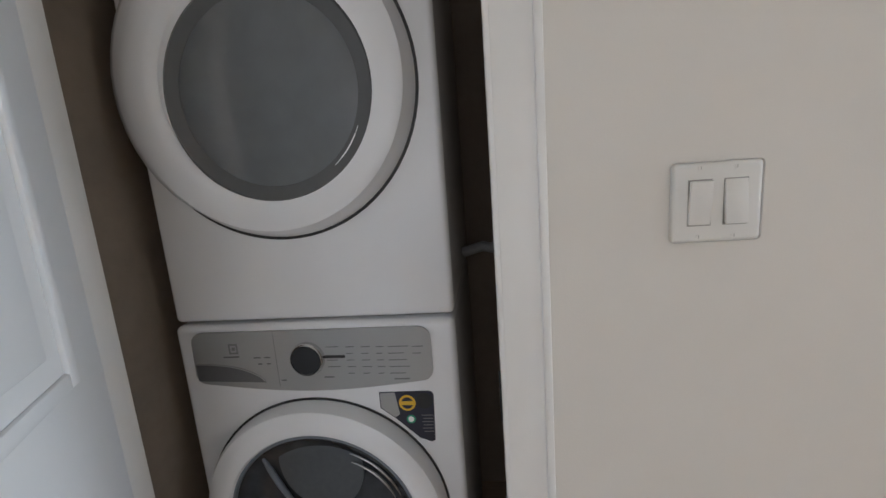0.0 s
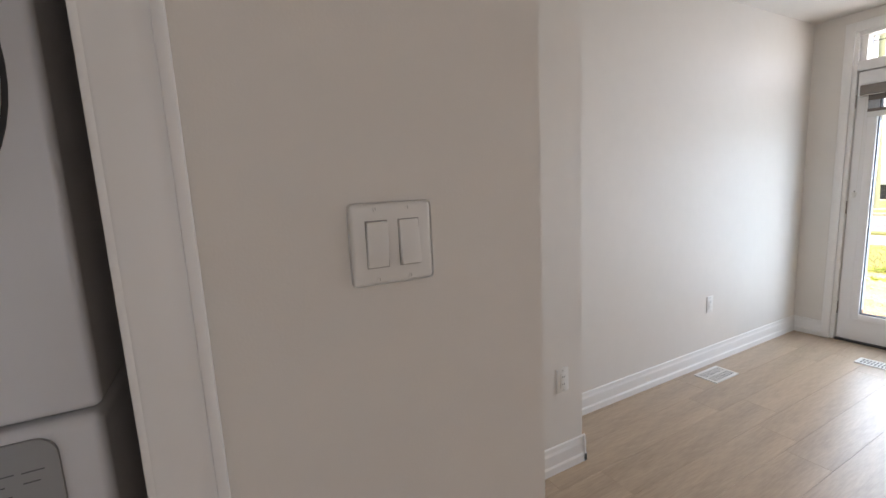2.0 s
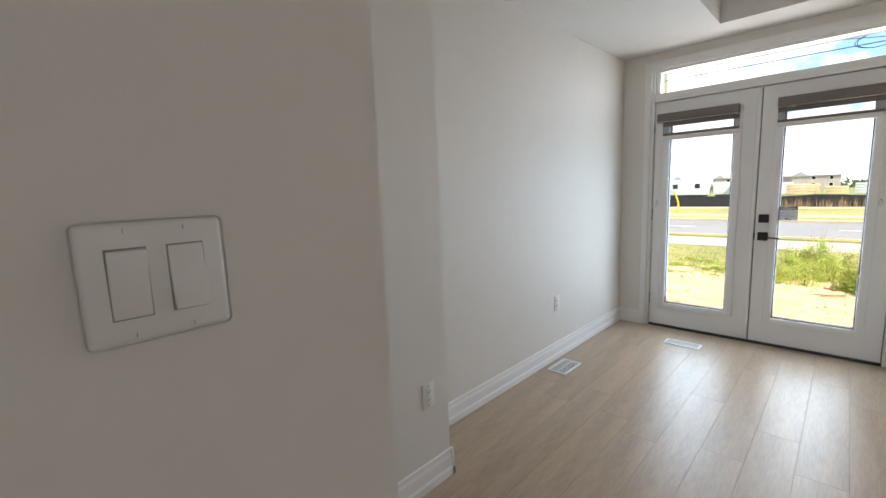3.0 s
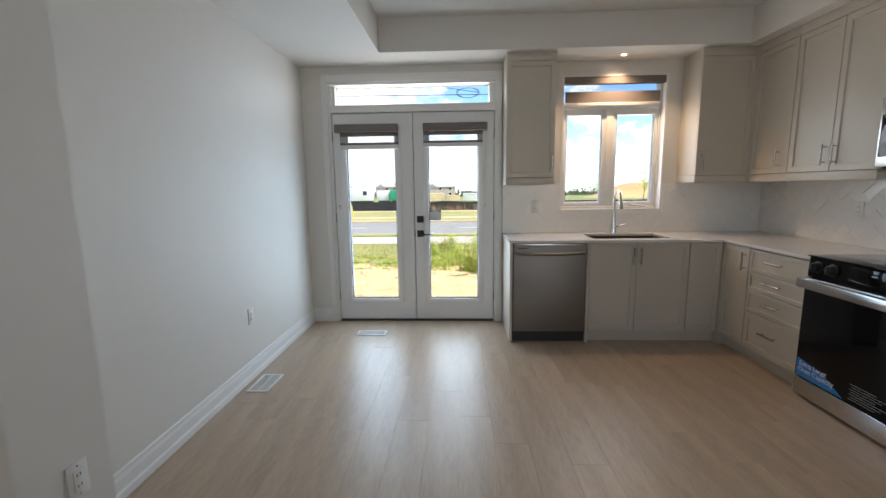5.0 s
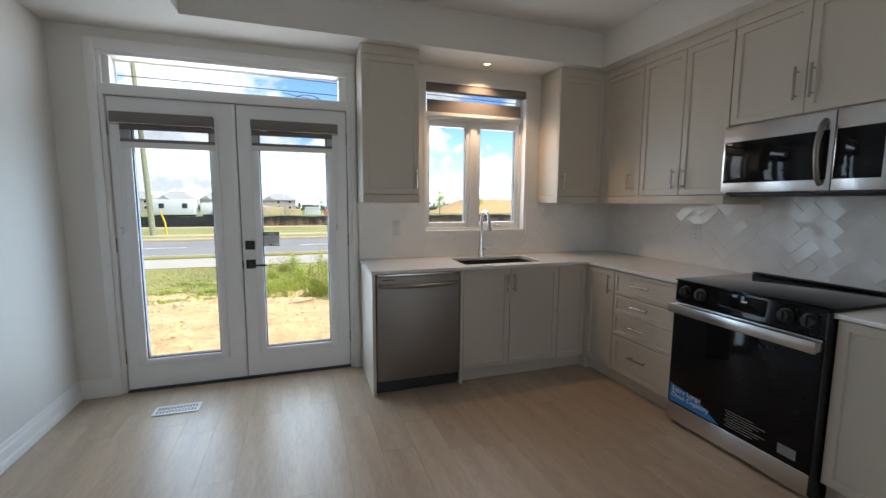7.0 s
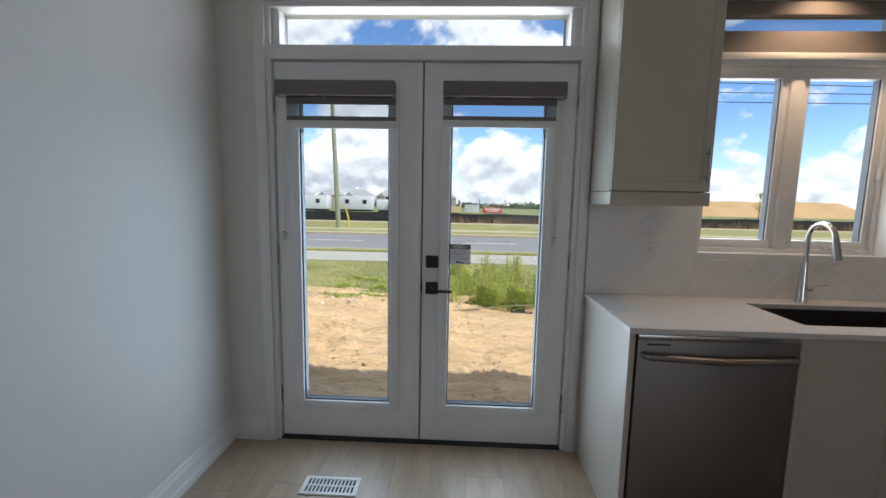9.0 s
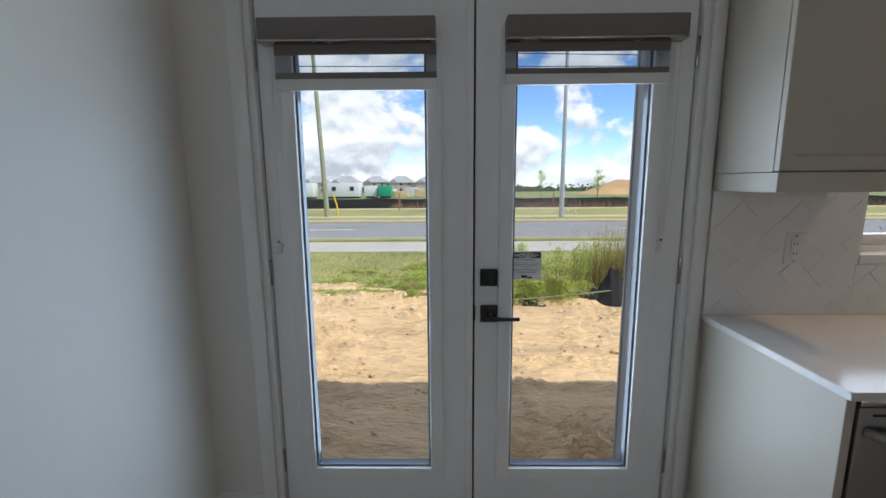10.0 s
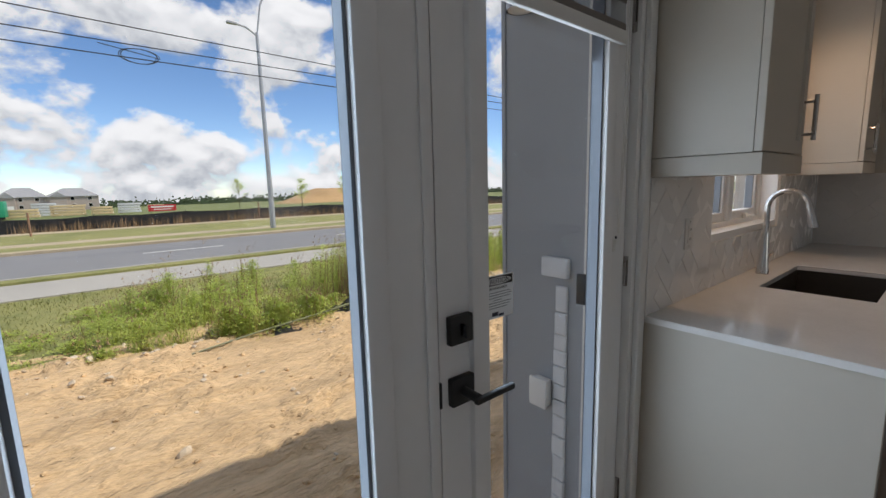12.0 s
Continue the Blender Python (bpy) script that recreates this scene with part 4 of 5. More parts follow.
# ---- laundry closet ----
cf = thing("closet_frame", "white painted frame of the laundry closet", "door frame", kind="structure")
part("jamb", box(1.160, 1.262, -4.352, -4.343, 0, 2.06, 0.002), TRIM, cf)
part("jamb", box(1.160, 1.262, -5.118, -5.099, 0, 2.06, 0.002), TRIM, cf)
part("head", box(1.160, 1.262, -5.099, -4.352, 2.042, 2.06, 0.002), TRIM, cf)
part("casing", box(1.2455, 1.263, -4.346, -4.274, 0, 2.12, 0.005), TRIM, cf)
part("bead", box(1.2455, 1.269, -4.286, -4.2735, 0, 2.12, 0.003), TRIM, cf)
part("casing", box(1.2455, 1.263, -5.182, -5.110, 0, 2.12, 0.005), TRIM, cf)
part("casing", box(1.2455, 1.2625, -5.110, -4.346, 2.05, 2.12, 0.005), TRIM, cf)
part("strike_plate", box(1.215, 1.252, -4.3555, -4.3525, 0.945, 1.015, 0.001), MATBLACK, cf)
cd = thing("closet_door", "white panelled closet door, standing open", "door", pose(1.272, -5.025, 0, 0, 0, 28), kind="structure")
bm = box(0, 0.72, -0.035, 0.0, 0.012, 2.03, 0.002)
part("leaf", bm, DOORW, cd)
for z0, z1 in ((0.24, 0.86), (1.085, 1.90)):
    bm = bmesh.new()
    for a, b, c, e in ((0.10, 0.125, z0, z1), (0.595, 0.62, z0, z1), (0.125, 0.595, z0, z0 + 0.025), (0.125, 0.595, z1 - 0.025, z1)):
        box(a, b, -0.002, 0.008, c, e, 0.004, bm=bm)
    pm = part("panel_moulding", bm, DOORW, cd)
    part("panel_field", box(0.165, 0.555, -0.002, 0.006, z0 + 0.06, z1 - 0.06, 0.005), DOORW, cd)
for z in (0.25, 1.0, 1.75):
    part("hinge", rod((0.004, -0.040, z), (0.004, -0.040, z + 0.09), 0.007), NICKEL, cd)


def ring(name, yc, zc, x, profile, mat_, parent, label="", seg=72):
    """Turned about the axis that points out of the appliance's front, +x."""
    return part(name, lathe(profile, seg, m=Matrix.Translation((x, yc, zc)) @ pose(0, 0, 0, 0, 90, 0)), mat_, parent, label)


dr = thing("dryer", "white front-loading dryer stacked on the washer", "dryer")
part("body", box(0.33, 0.975, -5.132, -4.446, 1.033, 1.90, 0.014, seg=4), ENAMEL, dr)
d_ = ring("door", -4.812, 1.552, 0.972, [(0.322, 0), (0.316, 0.02), (0.308, 0.035), (0.302, 0.045), (0.286, 0.051), (0.245, 0.055), (0.226, 0.052), (0.217, 0.044), (0.215, 0.03)], ENAMEL, dr)
part("door_grip", lathe([(0, 0.046), (0.20, 0.044), (0.295, 0.034), (0.318, 0.018), (0.325, 0)], 48, m=Matrix.Translation((0.972, -4.838, 1.57)) @ pose(0, 0, 0, 0, 90, 0)), ENAMEL, d_)
# black ring puts the shade of the dryer door's seam into colour
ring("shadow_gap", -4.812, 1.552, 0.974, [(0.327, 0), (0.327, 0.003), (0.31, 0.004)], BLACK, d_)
ring("glass_rim", -4.790, 1.535, 0.975, [(0.224, 0.048), (0.217, 0.053), (0.190, 0.047), (0.186, 0.04)], material("dark_glass_rim", (0.10, 0.10, 0.10), 0.25), d_)
ring("door_glass", -4.790, 1.535, 0.975, [(0.19, 0.046), (0.15, 0.052), (0.08, 0.056), (0, 0.057)], DRYGLASS, d_, "smoked grey door glass")

def rounded_plate(x0, x1, outline):
    """A thin plate standing in the y-z plane: outline of (y, z), given thickness from x0 to x1."""
    own = bmesh.new()
    low_, top_ = [[own.verts.new((x, y, z)) for y, z in outline] for x in (x0, x1)]
    own.faces.new(low_[::-1])
    own.faces.new(top_)
    for q in range(len(outline)):
        w_ = (q + 1) % len(outline)
        own.faces.new((low_[q], low_[w_], top_[w_], top_[q]))
    bmesh.ops.recalc_face_normals(own, faces=own.faces)
    return own


def corner_arc(y, z, r_, a0):
    return [(y + r_ * math.cos(radians(a0 + 15 * q)), z + r_ * math.sin(radians(a0 + 15 * q))) for q in range(7)]


ws = thing("washer", "white front-loading washer with silver control panel", "washer")
part("body", box(0.33, 0.985, -5.132, -4.446, 0.03, 1.027, 0.016, seg=4), ENAMEL, ws)
PF = 0.991
bow = [(-4.532 - 0.526 * q / 12, 0.880 - 0.021 * math.sin(math.pi * q / 12)) for q in range(1, 12)]
outline = corner_arc(-4.532, 0.984, 0.028, 0) + corner_arc(-5.060, 0.984, 0.028, 90) + corner_arc(-5.064, 0.906, 0.026, 180) + bow[::-1] + corner_arc(-4.530, 0.906, 0.026, 270)
pn = part("control_panel", rounded_plate(0.982, PF, outline), SILVER, ws, "silver control panel", smooth=False)
k = ring("dial", -4.798, 0.942, PF, [(0.041, 0), (0.041, 0.008), (0.039, 0.013), (0.0365, 0.015), (0.036, 0.013)], CHROME, pn, "chrome-rimmed dial")
ring("dial_face", -4.798, 0.942, PF, [(0.0368, 0.011), (0.034, 0.0155), (0, 0.016)], material("slate_dial", (0.012, 0.013, 0.016), 0.3), k)
part("seam", box(PF - 0.001, PF + 0.0004, -4.8785, -4.8775, 0.870, 1.011), GREYINK, pn, smooth=False)
low = [(-5.085 + 0.172 * t, 0.889 - 0.006 * t) for t in np.linspace(0, 1, 16)]
high = [(y, z + 0.004 + 0.040 * (1 - ((y + 5.085) / 0.172) ** 3.0) ** 0.8) for y, z in low]
part("detergent_grip", rounded_plate(PF - 0.003, PF + 0.0012, low + high[::-1]), material("grey_recess", (0.14, 0.14, 0.145), 0.4, metal=0.3), pn, smooth=False)
part("grip_lip", tube([(PF + 0.001, y, z) for y, z in high], 0.0018, seg=6), SILVER, pn)
PRINT = material("faint_grey_print", (0.13, 0.13, 0.135), 0.6)
bm = box(PF, PF + 0.0005, -4.994, -4.990, 0.957, 0.983)
box(PF, PF + 0.0005, -4.975, -4.971, 0.957, 0.983, bm=bm)
box(PF, PF + 0.0005, -4.990, -4.975, 0.957, 0.961, bm=bm)
box(PF, PF + 0.0005, -4.990, -4.975, 0.979, 0.983, bm=bm)
box(PF, PF + 0.0005, -4.986, -4.978, 0.966, 0.974, bm=bm)
part("logo_mark", bm, GREYINK, pn, smooth=False)
part("text_line", box(PF, PF + 0.0004, -5.010, -4.970, 0.948, 0.9515), PRINT, pn, smooth=False)
part("pointer", box(PF, PF + 0.0008, -4.757, -4.708, 0.941, 0.948), INK, pn, smooth=False)
for y0, n_, w_ in ((-4.752, 4, 0.034), (-4.704, 5, 0.020), (-4.668, 5, 0.022), (-4.632, 5, 0.018), (-4.604, 5, 0.048), (-4.548, 2, 0.026)):
    for r_ in range(n_):
        z = 0.968 - r_ * 0.0165 - (y0 + 4.752) * 0.02
        if not (n_ == 4 and r_ == 1):
            part("text_line", box(PF, PF + 0.0004, y0, y0 + w_ * (0.75 + 0.25 * ((r_ * 7 + n_) % 3) / 2), z, z + 0.0018), PRINT, pn, smooth=False)
for y0, z, w_ in ((-4.934, 0.945, 0.018), (-4.908, 0.945, 0.016), (-4.925, 0.929, 0.010), (-4.903, 0.929, 0.010), (-4.872, 0.886, 0.012), (-4.764, 0.892, 0.024), (-4.595, 0.884, 0.036)):
    part("text_line", box(PF, PF + 0.0004, y0, y0 + w_, z, z + 0.003), PRINT, pn, smooth=False)
WY, WZ = -4.80, 0.524
wd = ring("door", WY, WZ, 0.982, [(0.309, 0), (0.306, 0.03), (0.299, 0.045), (0.284, 0.052), (0.258, 0.055), (0.243, 0.050), (0.235, 0.038), (0.231, 0.01), (0.225, -0.05)], ENAMEL, ws, "white door ring")
# shade in the seam round the washer door, painted as a black ring
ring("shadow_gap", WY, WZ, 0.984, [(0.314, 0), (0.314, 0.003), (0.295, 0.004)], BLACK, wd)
gl = ring("door_glass", WY, WZ, 0.985, [(0.236, 0.036), (0.215, 0.020), (0.17, 0.010), (0.08, 0.005), (0, 0.004)], DRUMGLASS, wd, "dark bowl-shaped door glass")
ring("glass_rim", WY, WZ, 0.985, [(0.238, 0.040), (0.232, 0.042), (0.229, 0.034)], RUBBER, wd)
for r0, dy in ((0.185, 0.02), (0.16, 0.03)):
    arc_ = [(1.004, WY + dy + r0 * math.cos(a), WZ + r0 * math.sin(a)) for a in np.linspace(0.35, 1.25, 16)]
    part("drum_rib", tube(arc_, [0.001 + 0.0025 * math.sin(math.pi * i / 15) for i in range(16)], seg=8), DRUM, gl)
# grey lens-shaped plate paints a reflection onto the washer's door glass
reflection_outline = [(-4.80 + 0.105 * math.cos(a) + 0.02 * math.sin(a), 0.665 + 0.115 * math.sin(a) - 0.03 * math.cos(a)) for a in np.linspace(0, 2 * math.pi, 36, endpoint=False)]
part("reflection_plate", rounded_plate(0.994, 1.0005, reflection_outline), material("reflection_grey", (0.075, 0.083, 0.092), 0.35, var=0.2, scale=8), gl, "grey lens plate on the glass, painted as a reflection", smooth=False)
vane = [(1.002, -4.955 + 0.10 * t ** 1.5, 0.735 - 0.22 * t) for t in np.linspace(0, 1, 12)]
part("drum_vane", tube(vane, [0.002 + 0.006 * math.sin(math.pi * i / 11) for i in range(12)], seg=8), RUBBER, gl)
sk2 = thing("appliance_sticker", "dark promotional sticker with yellow roundel on the washer", "sticker")
outline = corner_arc(-4.521, 0.838, 0.013, 0) + [(-4.638, 0.849), (-4.638, 0.808), (-4.604, 0.782), (-4.548, 0.729)] + corner_arc(-4.522, 0.734, 0.014, 225)[0:7]
part("film", rounded_plate(0.985, 0.9863, outline), NAVY, sk2, smooth=False)
part("silver_band", rounded_plate(0.9863, 0.9868, [(-4.636, 0.847), (-4.60, 0.848), (-4.592, 0.792), (-4.604, 0.784), (-4.636, 0.809)]), SILVER, sk2, smooth=False)
for y, z, m_ in ((-4.572, 0.821, YELLOW), (-4.531, 0.826, INK)):
    ring("roundel", y, z, 0.9863, [(0.020, 0), (0.020, 0.0006), (0, 0.0006)], m_, sk2, seg=28)
ring("roundel_core", -4.572, 0.821, 0.987, [(0.0145, 0), (0.0145, 0.0004), (0, 0.0004)], NAVY, sk2, seg=24)
part("roundel_bar", box(0.9874, 0.9878, -4.587, -4.557, 0.816, 0.826), YELLOW, sk2, smooth=False)
ring("green_mark", -4.566, 0.779, 0.9863, [(0.011, 0), (0.011, 0.0006), (0, 0.0006)], GREEN, sk2, seg=16)
ring("green_core", -4.566, 0.779, 0.987, [(0.007, 0), (0.007, 0.0004), (0, 0.0004)], PAPER, sk2, seg=16)
for i in range(6):
    part("text_line", box(0.9864, 0.9868, -4.540 + 0.003 * (i % 2), -4.513, 0.788 - i * 0.0085, 0.790 - i * 0.0085), GREYINK, sk2, smooth=False)
ho = thing("supply_hose", "grey ribbed hose on the closet wall", "hose")
part("pipe", tube([(0.60, -4.44, 1.10), (0.62, -4.38, 1.12), (0.63, -4.355, 1.115), (0.63, -4.331, 1.13)], 0.016), GALV, ho)

# ---- yard, road and distance ----
def drop(y):
    """The land falls away gently beyond the road."""
    return GROUND if y < 34 else GROUND - (y - 34) * 0.018


def relief(x, y):
    if y > 7.5:
        return 0.0
    v = Vector((x, y, 0))
    h = 0.06 * noise.noise(v * 0.9) + 0.05 * noise.noise(Vector((x * 0.5 + y * 0.3, y * 4.0, 3))) + 0.022 * noise.noise(Vector((x * 2.5, y * 8, 7)))
    rough = max(0.0, noise.noise(Vector((x * 0.7, y * 1.6, 11))) + 0.25)
    h += (0.25 + 1.6 * rough) * (0.07 * noise.noise(Vector((x * 3, y * 8, 2))) + 0.085 * abs(noise.noise(v * 8)) + 0.035 * noise.noise(v * 19))
    if 4.6 < y < 7.2:
        h += 0.17 * math.exp(-((y - 5.55) / 0.45) ** 2) * (0.6 + 0.6 * noise.noise(v * 1.7 + Vector((9, 0, 0)))) * (0.7 + 0.5 * abs(noise.noise(v * 7)))
    return h * min(1.0, (7.5 - y) / 1.0)


xs = np.concatenate([np.array([-2500, -900, -300, -120, -50, -25, -14, -10]), np.arange(-8, -3.5, 0.15), np.arange(-3.5, 7, 0.045), np.arange(7, 14.01, 0.15), np.array([16, 20, 30, 55, 130, 300, 900, 2500])])
ysg = np.concatenate([np.arange(0.2, 7.6, 0.045), np.array([8, 9, 10, 12, 14, 17, 20, 24, 29, 34, 50, 90, 160, 300, 600, 1200, 3000])])
verts, faces = [], []
for y in ysg:
    for x in xs:
        near = -8.5 < x < 14.5
        verts.append((float(x), float(y), drop(y) + (relief(x, y) if near else 0.0)))
nx = len(xs)
for j in range(len(ysg) - 1):
    for i in range(nx - 1):
        faces.append((j * nx + i, j * nx + i + 1, (j + 1) * nx + i + 1, (j + 1) * nx + i))
me = bpy.data.meshes.new("ground")
me.from_pydata(verts, [], faces)
me.materials.append(DIRT)
me.materials.append(FIELD)
me.polygons.foreach_set("use_smooth", [True] * len(me.polygons))
me.polygons.foreach_set("material_index", [1 if verts[f_[0]][1] > 7.5 or abs(verts[f_[0]][0]) > 40 else 0 for f_ in faces])
tagged(new("ground", me), "bare sandy dirt yard running out to grassland", "ground", kind="structure")


def strip(name, y0, y1, z, mat_, label, category, x0=-400, x1=400, thick=0.12, wobble=0.0, step=None):
    bm = bmesh.new()
    n = 2 if step is None else int((x1 - x0) / step) + 1
    rows_ = []
    for x in np.linspace(x0, x1, n):
        a = y0 + (wobble * noise.noise(Vector((x * 0.9, 0, 5))) + wobble * 0.5 * noise.noise(Vector((x * 3.1, 0, 9))) if wobble else 0)
        rows_.append([bm.verts.new((x, a, z)), bm.verts.new((x, y1, z)), bm.verts.new((x, y1, z - thick)), bm.verts.new((x, a, z - thick))])
    for a, b in zip(rows_, rows_[1:]):
        for i in range(4):
            bm.faces.new((a[i], b[i], b[(i + 1) % 4], a[(i + 1) % 4]))
    bm.faces.new(rows_[0])
    bm.faces.new(rows_[-1][::-1])
    bmesh.ops.recalc_face_normals(bm, faces=bm.faces)
    return structure(name, bm, mat_, label, category)


strip("lawn", 6.3, 11.2, GROUND + 0.012, TURF, "patchy green and dry grass strip", "grass", -40, 40, 0.1, 0.5, 0.2)
strip("pavement", 11.2, 13.35, GROUND + 0.04, CONCRETE, "pale concrete footpath beside the road", "pavement")
strip("verge", 13.35, 13.85, GROUND + 0.10, TURF, "narrow grass verge between footpath and kerb", "grass")
strip("kerb_near", 13.85, 14.0, GROUND + 0.11, CONCRETE, "concrete kerb of the road", "kerb")
strip("road", 14.0, 20.75, GROUND + 0.010, ASPHALT, "grey asphalt road with a dashed white line", "road", thick=0.1)
strip("kerb_far", 20.75, 21.35, GROUND + 0.11, GRAVEL, "sandy concrete kerb on the far side of the road", "kerb")
strip("verge_far", 21.35, 23.3, GROUND + 0.09, TURF, "grass verge on the far side of the road", "grass")
strip("pavement_far", 23.3, 25.2, GROUND + 0.05, GRAVEL, "sandy footpath on the far side of the road", "pavement")
strip("lawn_far", 25.2, 31.5, GROUND + 0.045, TURF, "mown green grass before the black fence", "grass")
strip("gravel_strip", 31.5, 33.2, GROUND + 0.05, GRAVEL, "sandy strip along the foot of the fence", "gravel")

dash = box(-1.3, 1.3, -0.06, 0.06, 0, 0.006)
dash_me = bpy.data.meshes.new("lane_dash")
dash.to_mesh(dash_me)
dash.free()
dash_me.materials.append(LINE)
for i in range(-6, 9):
    o = new("lane_dash", dash_me)
    o.location = (-4.6 + i * 7.4, 17.6, GROUND + 0.012)
    tagged(o, "white dashed lane marking on the asphalt", "road marking", "lane dashes", "structure")

# stones on the torn edge of the lawn
rng = random.Random(7)
bm = bmesh.new()
for i in range(420):
    x, y = rng.uniform(-5, 8), rng.gauss(5.7, 0.45) if rng.random() < 0.7 else rng.uniform(1.2, 6)
    s = rng.uniform(0.010, 0.035) if rng.random() < 0.9 else rng.uniform(0.04, 0.065)
    own = bmesh.new()
    bmesh.ops.create_icosphere(own, subdivisions=1, radius=s)
    for v in own.verts:
        v.co *= rng.uniform(0.75, 1.25)
    bmesh.ops.transform(own, matrix=pose(x, y, drop(y) + relief(x, y) + s * 0.3, rng.uniform(0, 90), 0, rng.uniform(0, 360)) @ Matrix.Diagonal((1.2, 1, 0.6, 1)), verts=own.verts)
    join(bm, own)
clods = bmesh.new()
for i in range(1100):
    x, y, s = rng.uniform(-4, 7), rng.uniform(0.5, 6.2), 0.008 + 0.03 * rng.random() ** 3
    own = bmesh.new()
    bmesh.ops.create_icosphere(own, subdivisions=1, radius=s)
    for v in own.verts:
        v.co *= rng.uniform(0.7, 1.3)
    bmesh.ops.transform(own, matrix=pose(x, y, drop(y) + relief(x, y) + s * 0.2, 0, 0, rng.uniform(0, 360)) @ Matrix.Diagonal((1.3, 1, 0.7, 1)), verts=own.verts)
    join(clods, own)
tagged(finish("clods", clods, DIRT), "crumbled clods of sandy dirt", "dirt", kind="stuff")
tagged(finish("stones", bm, STONE), "loose pale stones and clods on the dirt", "stones", kind="stuff")


def blades(name, n, place, hmin, hmax, width, mat_, label, category, lean=0.5, seed=1, bends=2):
    """Tapered bent blades, each a strip of quads ending in a point."""
    r = random.Random(seed)
    v_, f2 = [], []
    for _ in range(n):
        x, y, k = place(r)
        h = r.uniform(hmin, hmax) * k
        a, w = r.uniform(0, 2 * math.pi), width * r.uniform(0.6, 1.4)
        dx, dy = math.cos(a), math.sin(a)
        b0 = r.uniform(0, 2 * math.pi)
        lx, ly, l = math.cos(b0), math.sin(b0), lean * h * r.uniform(0.2, 1)
        z = drop(y) + 0.0
        s = len(v_)
        for i in range(bends):
            t = i / bends
            cx, cy, cz = x + lx * l * t * t, y + ly * l * t * t, z + h * t
            ww = w * (1 - t * 0.55)
            v_ += [(cx - dx * ww, cy - dy * ww, cz), (cx + dx * ww, cy + dy * ww, cz)]
        v_.append((x + lx * l, y + ly * l, z + h))
        for i in range(bends - 1):
            f2.append((s + 2 * i, s + 2 * i + 1, s + 2 * i + 3, s + 2 * i + 2))
        f2.append((s + 2 * bends - 2, s + 2 * bends - 1, s + 2 * bends))
    m_ = bpy.data.meshes.new(name)
    m_.from_pydata(v_, [], f2)
    m_.materials.append(mat_)
    return tagged(new(name, m_), label, category, kind="stuff")


def lawn_place(r):
    y = r.uniform(5.9, 11.1)
    x = r.uniform(-9, 13)
    k = 0.5 + 0.9 * max(0.0, noise.noise(Vector((x * 0.5, y * 0.6, 1))) + 0.35)
    return x, y, k


def weed_place(r):
    """A spot in one of the clumps; plants stand lower towards the clump's rim."""
    cx, cy, size, tall = r.choice(clumps)
    q, a = abs(r.gauss(0, 0.5)), r.uniform(0, 2 * math.pi)
    return cx + size * q * math.cos(a), max(5.3, cy + 0.8 * size * q * math.sin(a)), tall * max(0.15, 1.0 - 0.62 * q * q)


rc = random.Random(31)
clumps = []
for _ in range(120):
    x = rc.uniform(0.0, 11.0) if rc.random() < 0.85 else rc.uniform(-3.5, 0.3)
    y = rc.uniform(5.6, 8.6)
    rise = max(0.12, min(1.1, 0.3 + 0.5 * x)) if x < 3 else 1.0 + 0.35 * min(1.0, (x - 3) / 1.5)
    clumps.append((x, y, rc.uniform(0.22, 0.55), rise * rc.uniform(0.55, 1.1) * (0.6 if y < 5.9 else 1.0)))
for _ in range(16):
    clumps.append((rc.uniform(1.8, 3.2), rc.uniform(5.55, 5.9), rc.uniform(0.18, 0.35), rc.uniform(0.5, 0.8)))


blades("grass", 26000, lawn_place, 0.03, 0.10, 0.006, TURF, "short patchy grass by the footpath", "grass", 0.7, 3)
blades("weeds", 15000, weed_place, 0.08, 0.62, 0.0034, WEED, "tall bright green weeds along the dirt edge", "weeds", 0.95, 5, 3)
blades("dry_stalks", 2000, weed_place, 0.5, 1.15, 0.0040, SEED, "thin brown seeding stalks among the weeds", "weeds", 0.35, 8, 3)
# leaves and seed heads along the taller stalks
r = random.Random(12)
v_, f2 = [], []
for _ in range(110000):
    x, y, k = weed_place(r)
    z = drop(y) + (0.04 + 0.66 * r.random() ** 0.6) * k
    a, b, s = r.uniform(0, 6.28), r.gauss(0.1, 0.35), r.uniform(0.010, 0.030)
    d = Vector((math.cos(a) * math.cos(b), math.sin(a) * math.cos(b), math.sin(b)))
    w = Vector((-math.sin(a), math.cos(a), r.gauss(0, 0.35))).normalized() * s * 0.42
    c = Vector((x, y, z))
    i = len(v_)
    v_ += [tuple(c), tuple(c + d * s + w), tuple(c + d * s * 2.1), tuple(c + d * s - w)]
    f2.append((i, i + 1, i + 2, i + 3))
m_ = bpy.data.meshes.new("weed_leaves")
m_.from_pydata(v_, [], f2)
m_.materials.append(WEED)
tagged(new("weed_leaves", m_), "small leaves of the tall weeds", "weeds", kind="stuff")
v_, f2 = [], []
for _ in range(2600):
    x, y, k = weed_place(r)
    z = drop(y) + r.uniform(0.6, 1.1) * k
    s = r.uniform(0.008, 0.020)
    i = len(v_)
    v_ += [(x - s, y, z), (x, y, z + s * 2.2), (x + s, y, z), (x, y - s, z + s)]
    f2 += [(i, i + 1, i + 3), (i + 1, i + 2, i + 3)]
m_ = bpy.data.meshes.new("seed_heads")
m_.from_pydata(v_, [], f2)
m_.materials.append(SEED)
tagged(new("seed_heads", m_), "brown seed heads above the weeds", "weeds", kind="stuff")

# brown seeding thicket beside the torn fence
def thicket_place(r_):
    return 4.75 + r_.gauss(0, 0.38), max(5.7, 6.5 + r_.gauss(0, 0.3)), r_.uniform(0.75, 1.05)


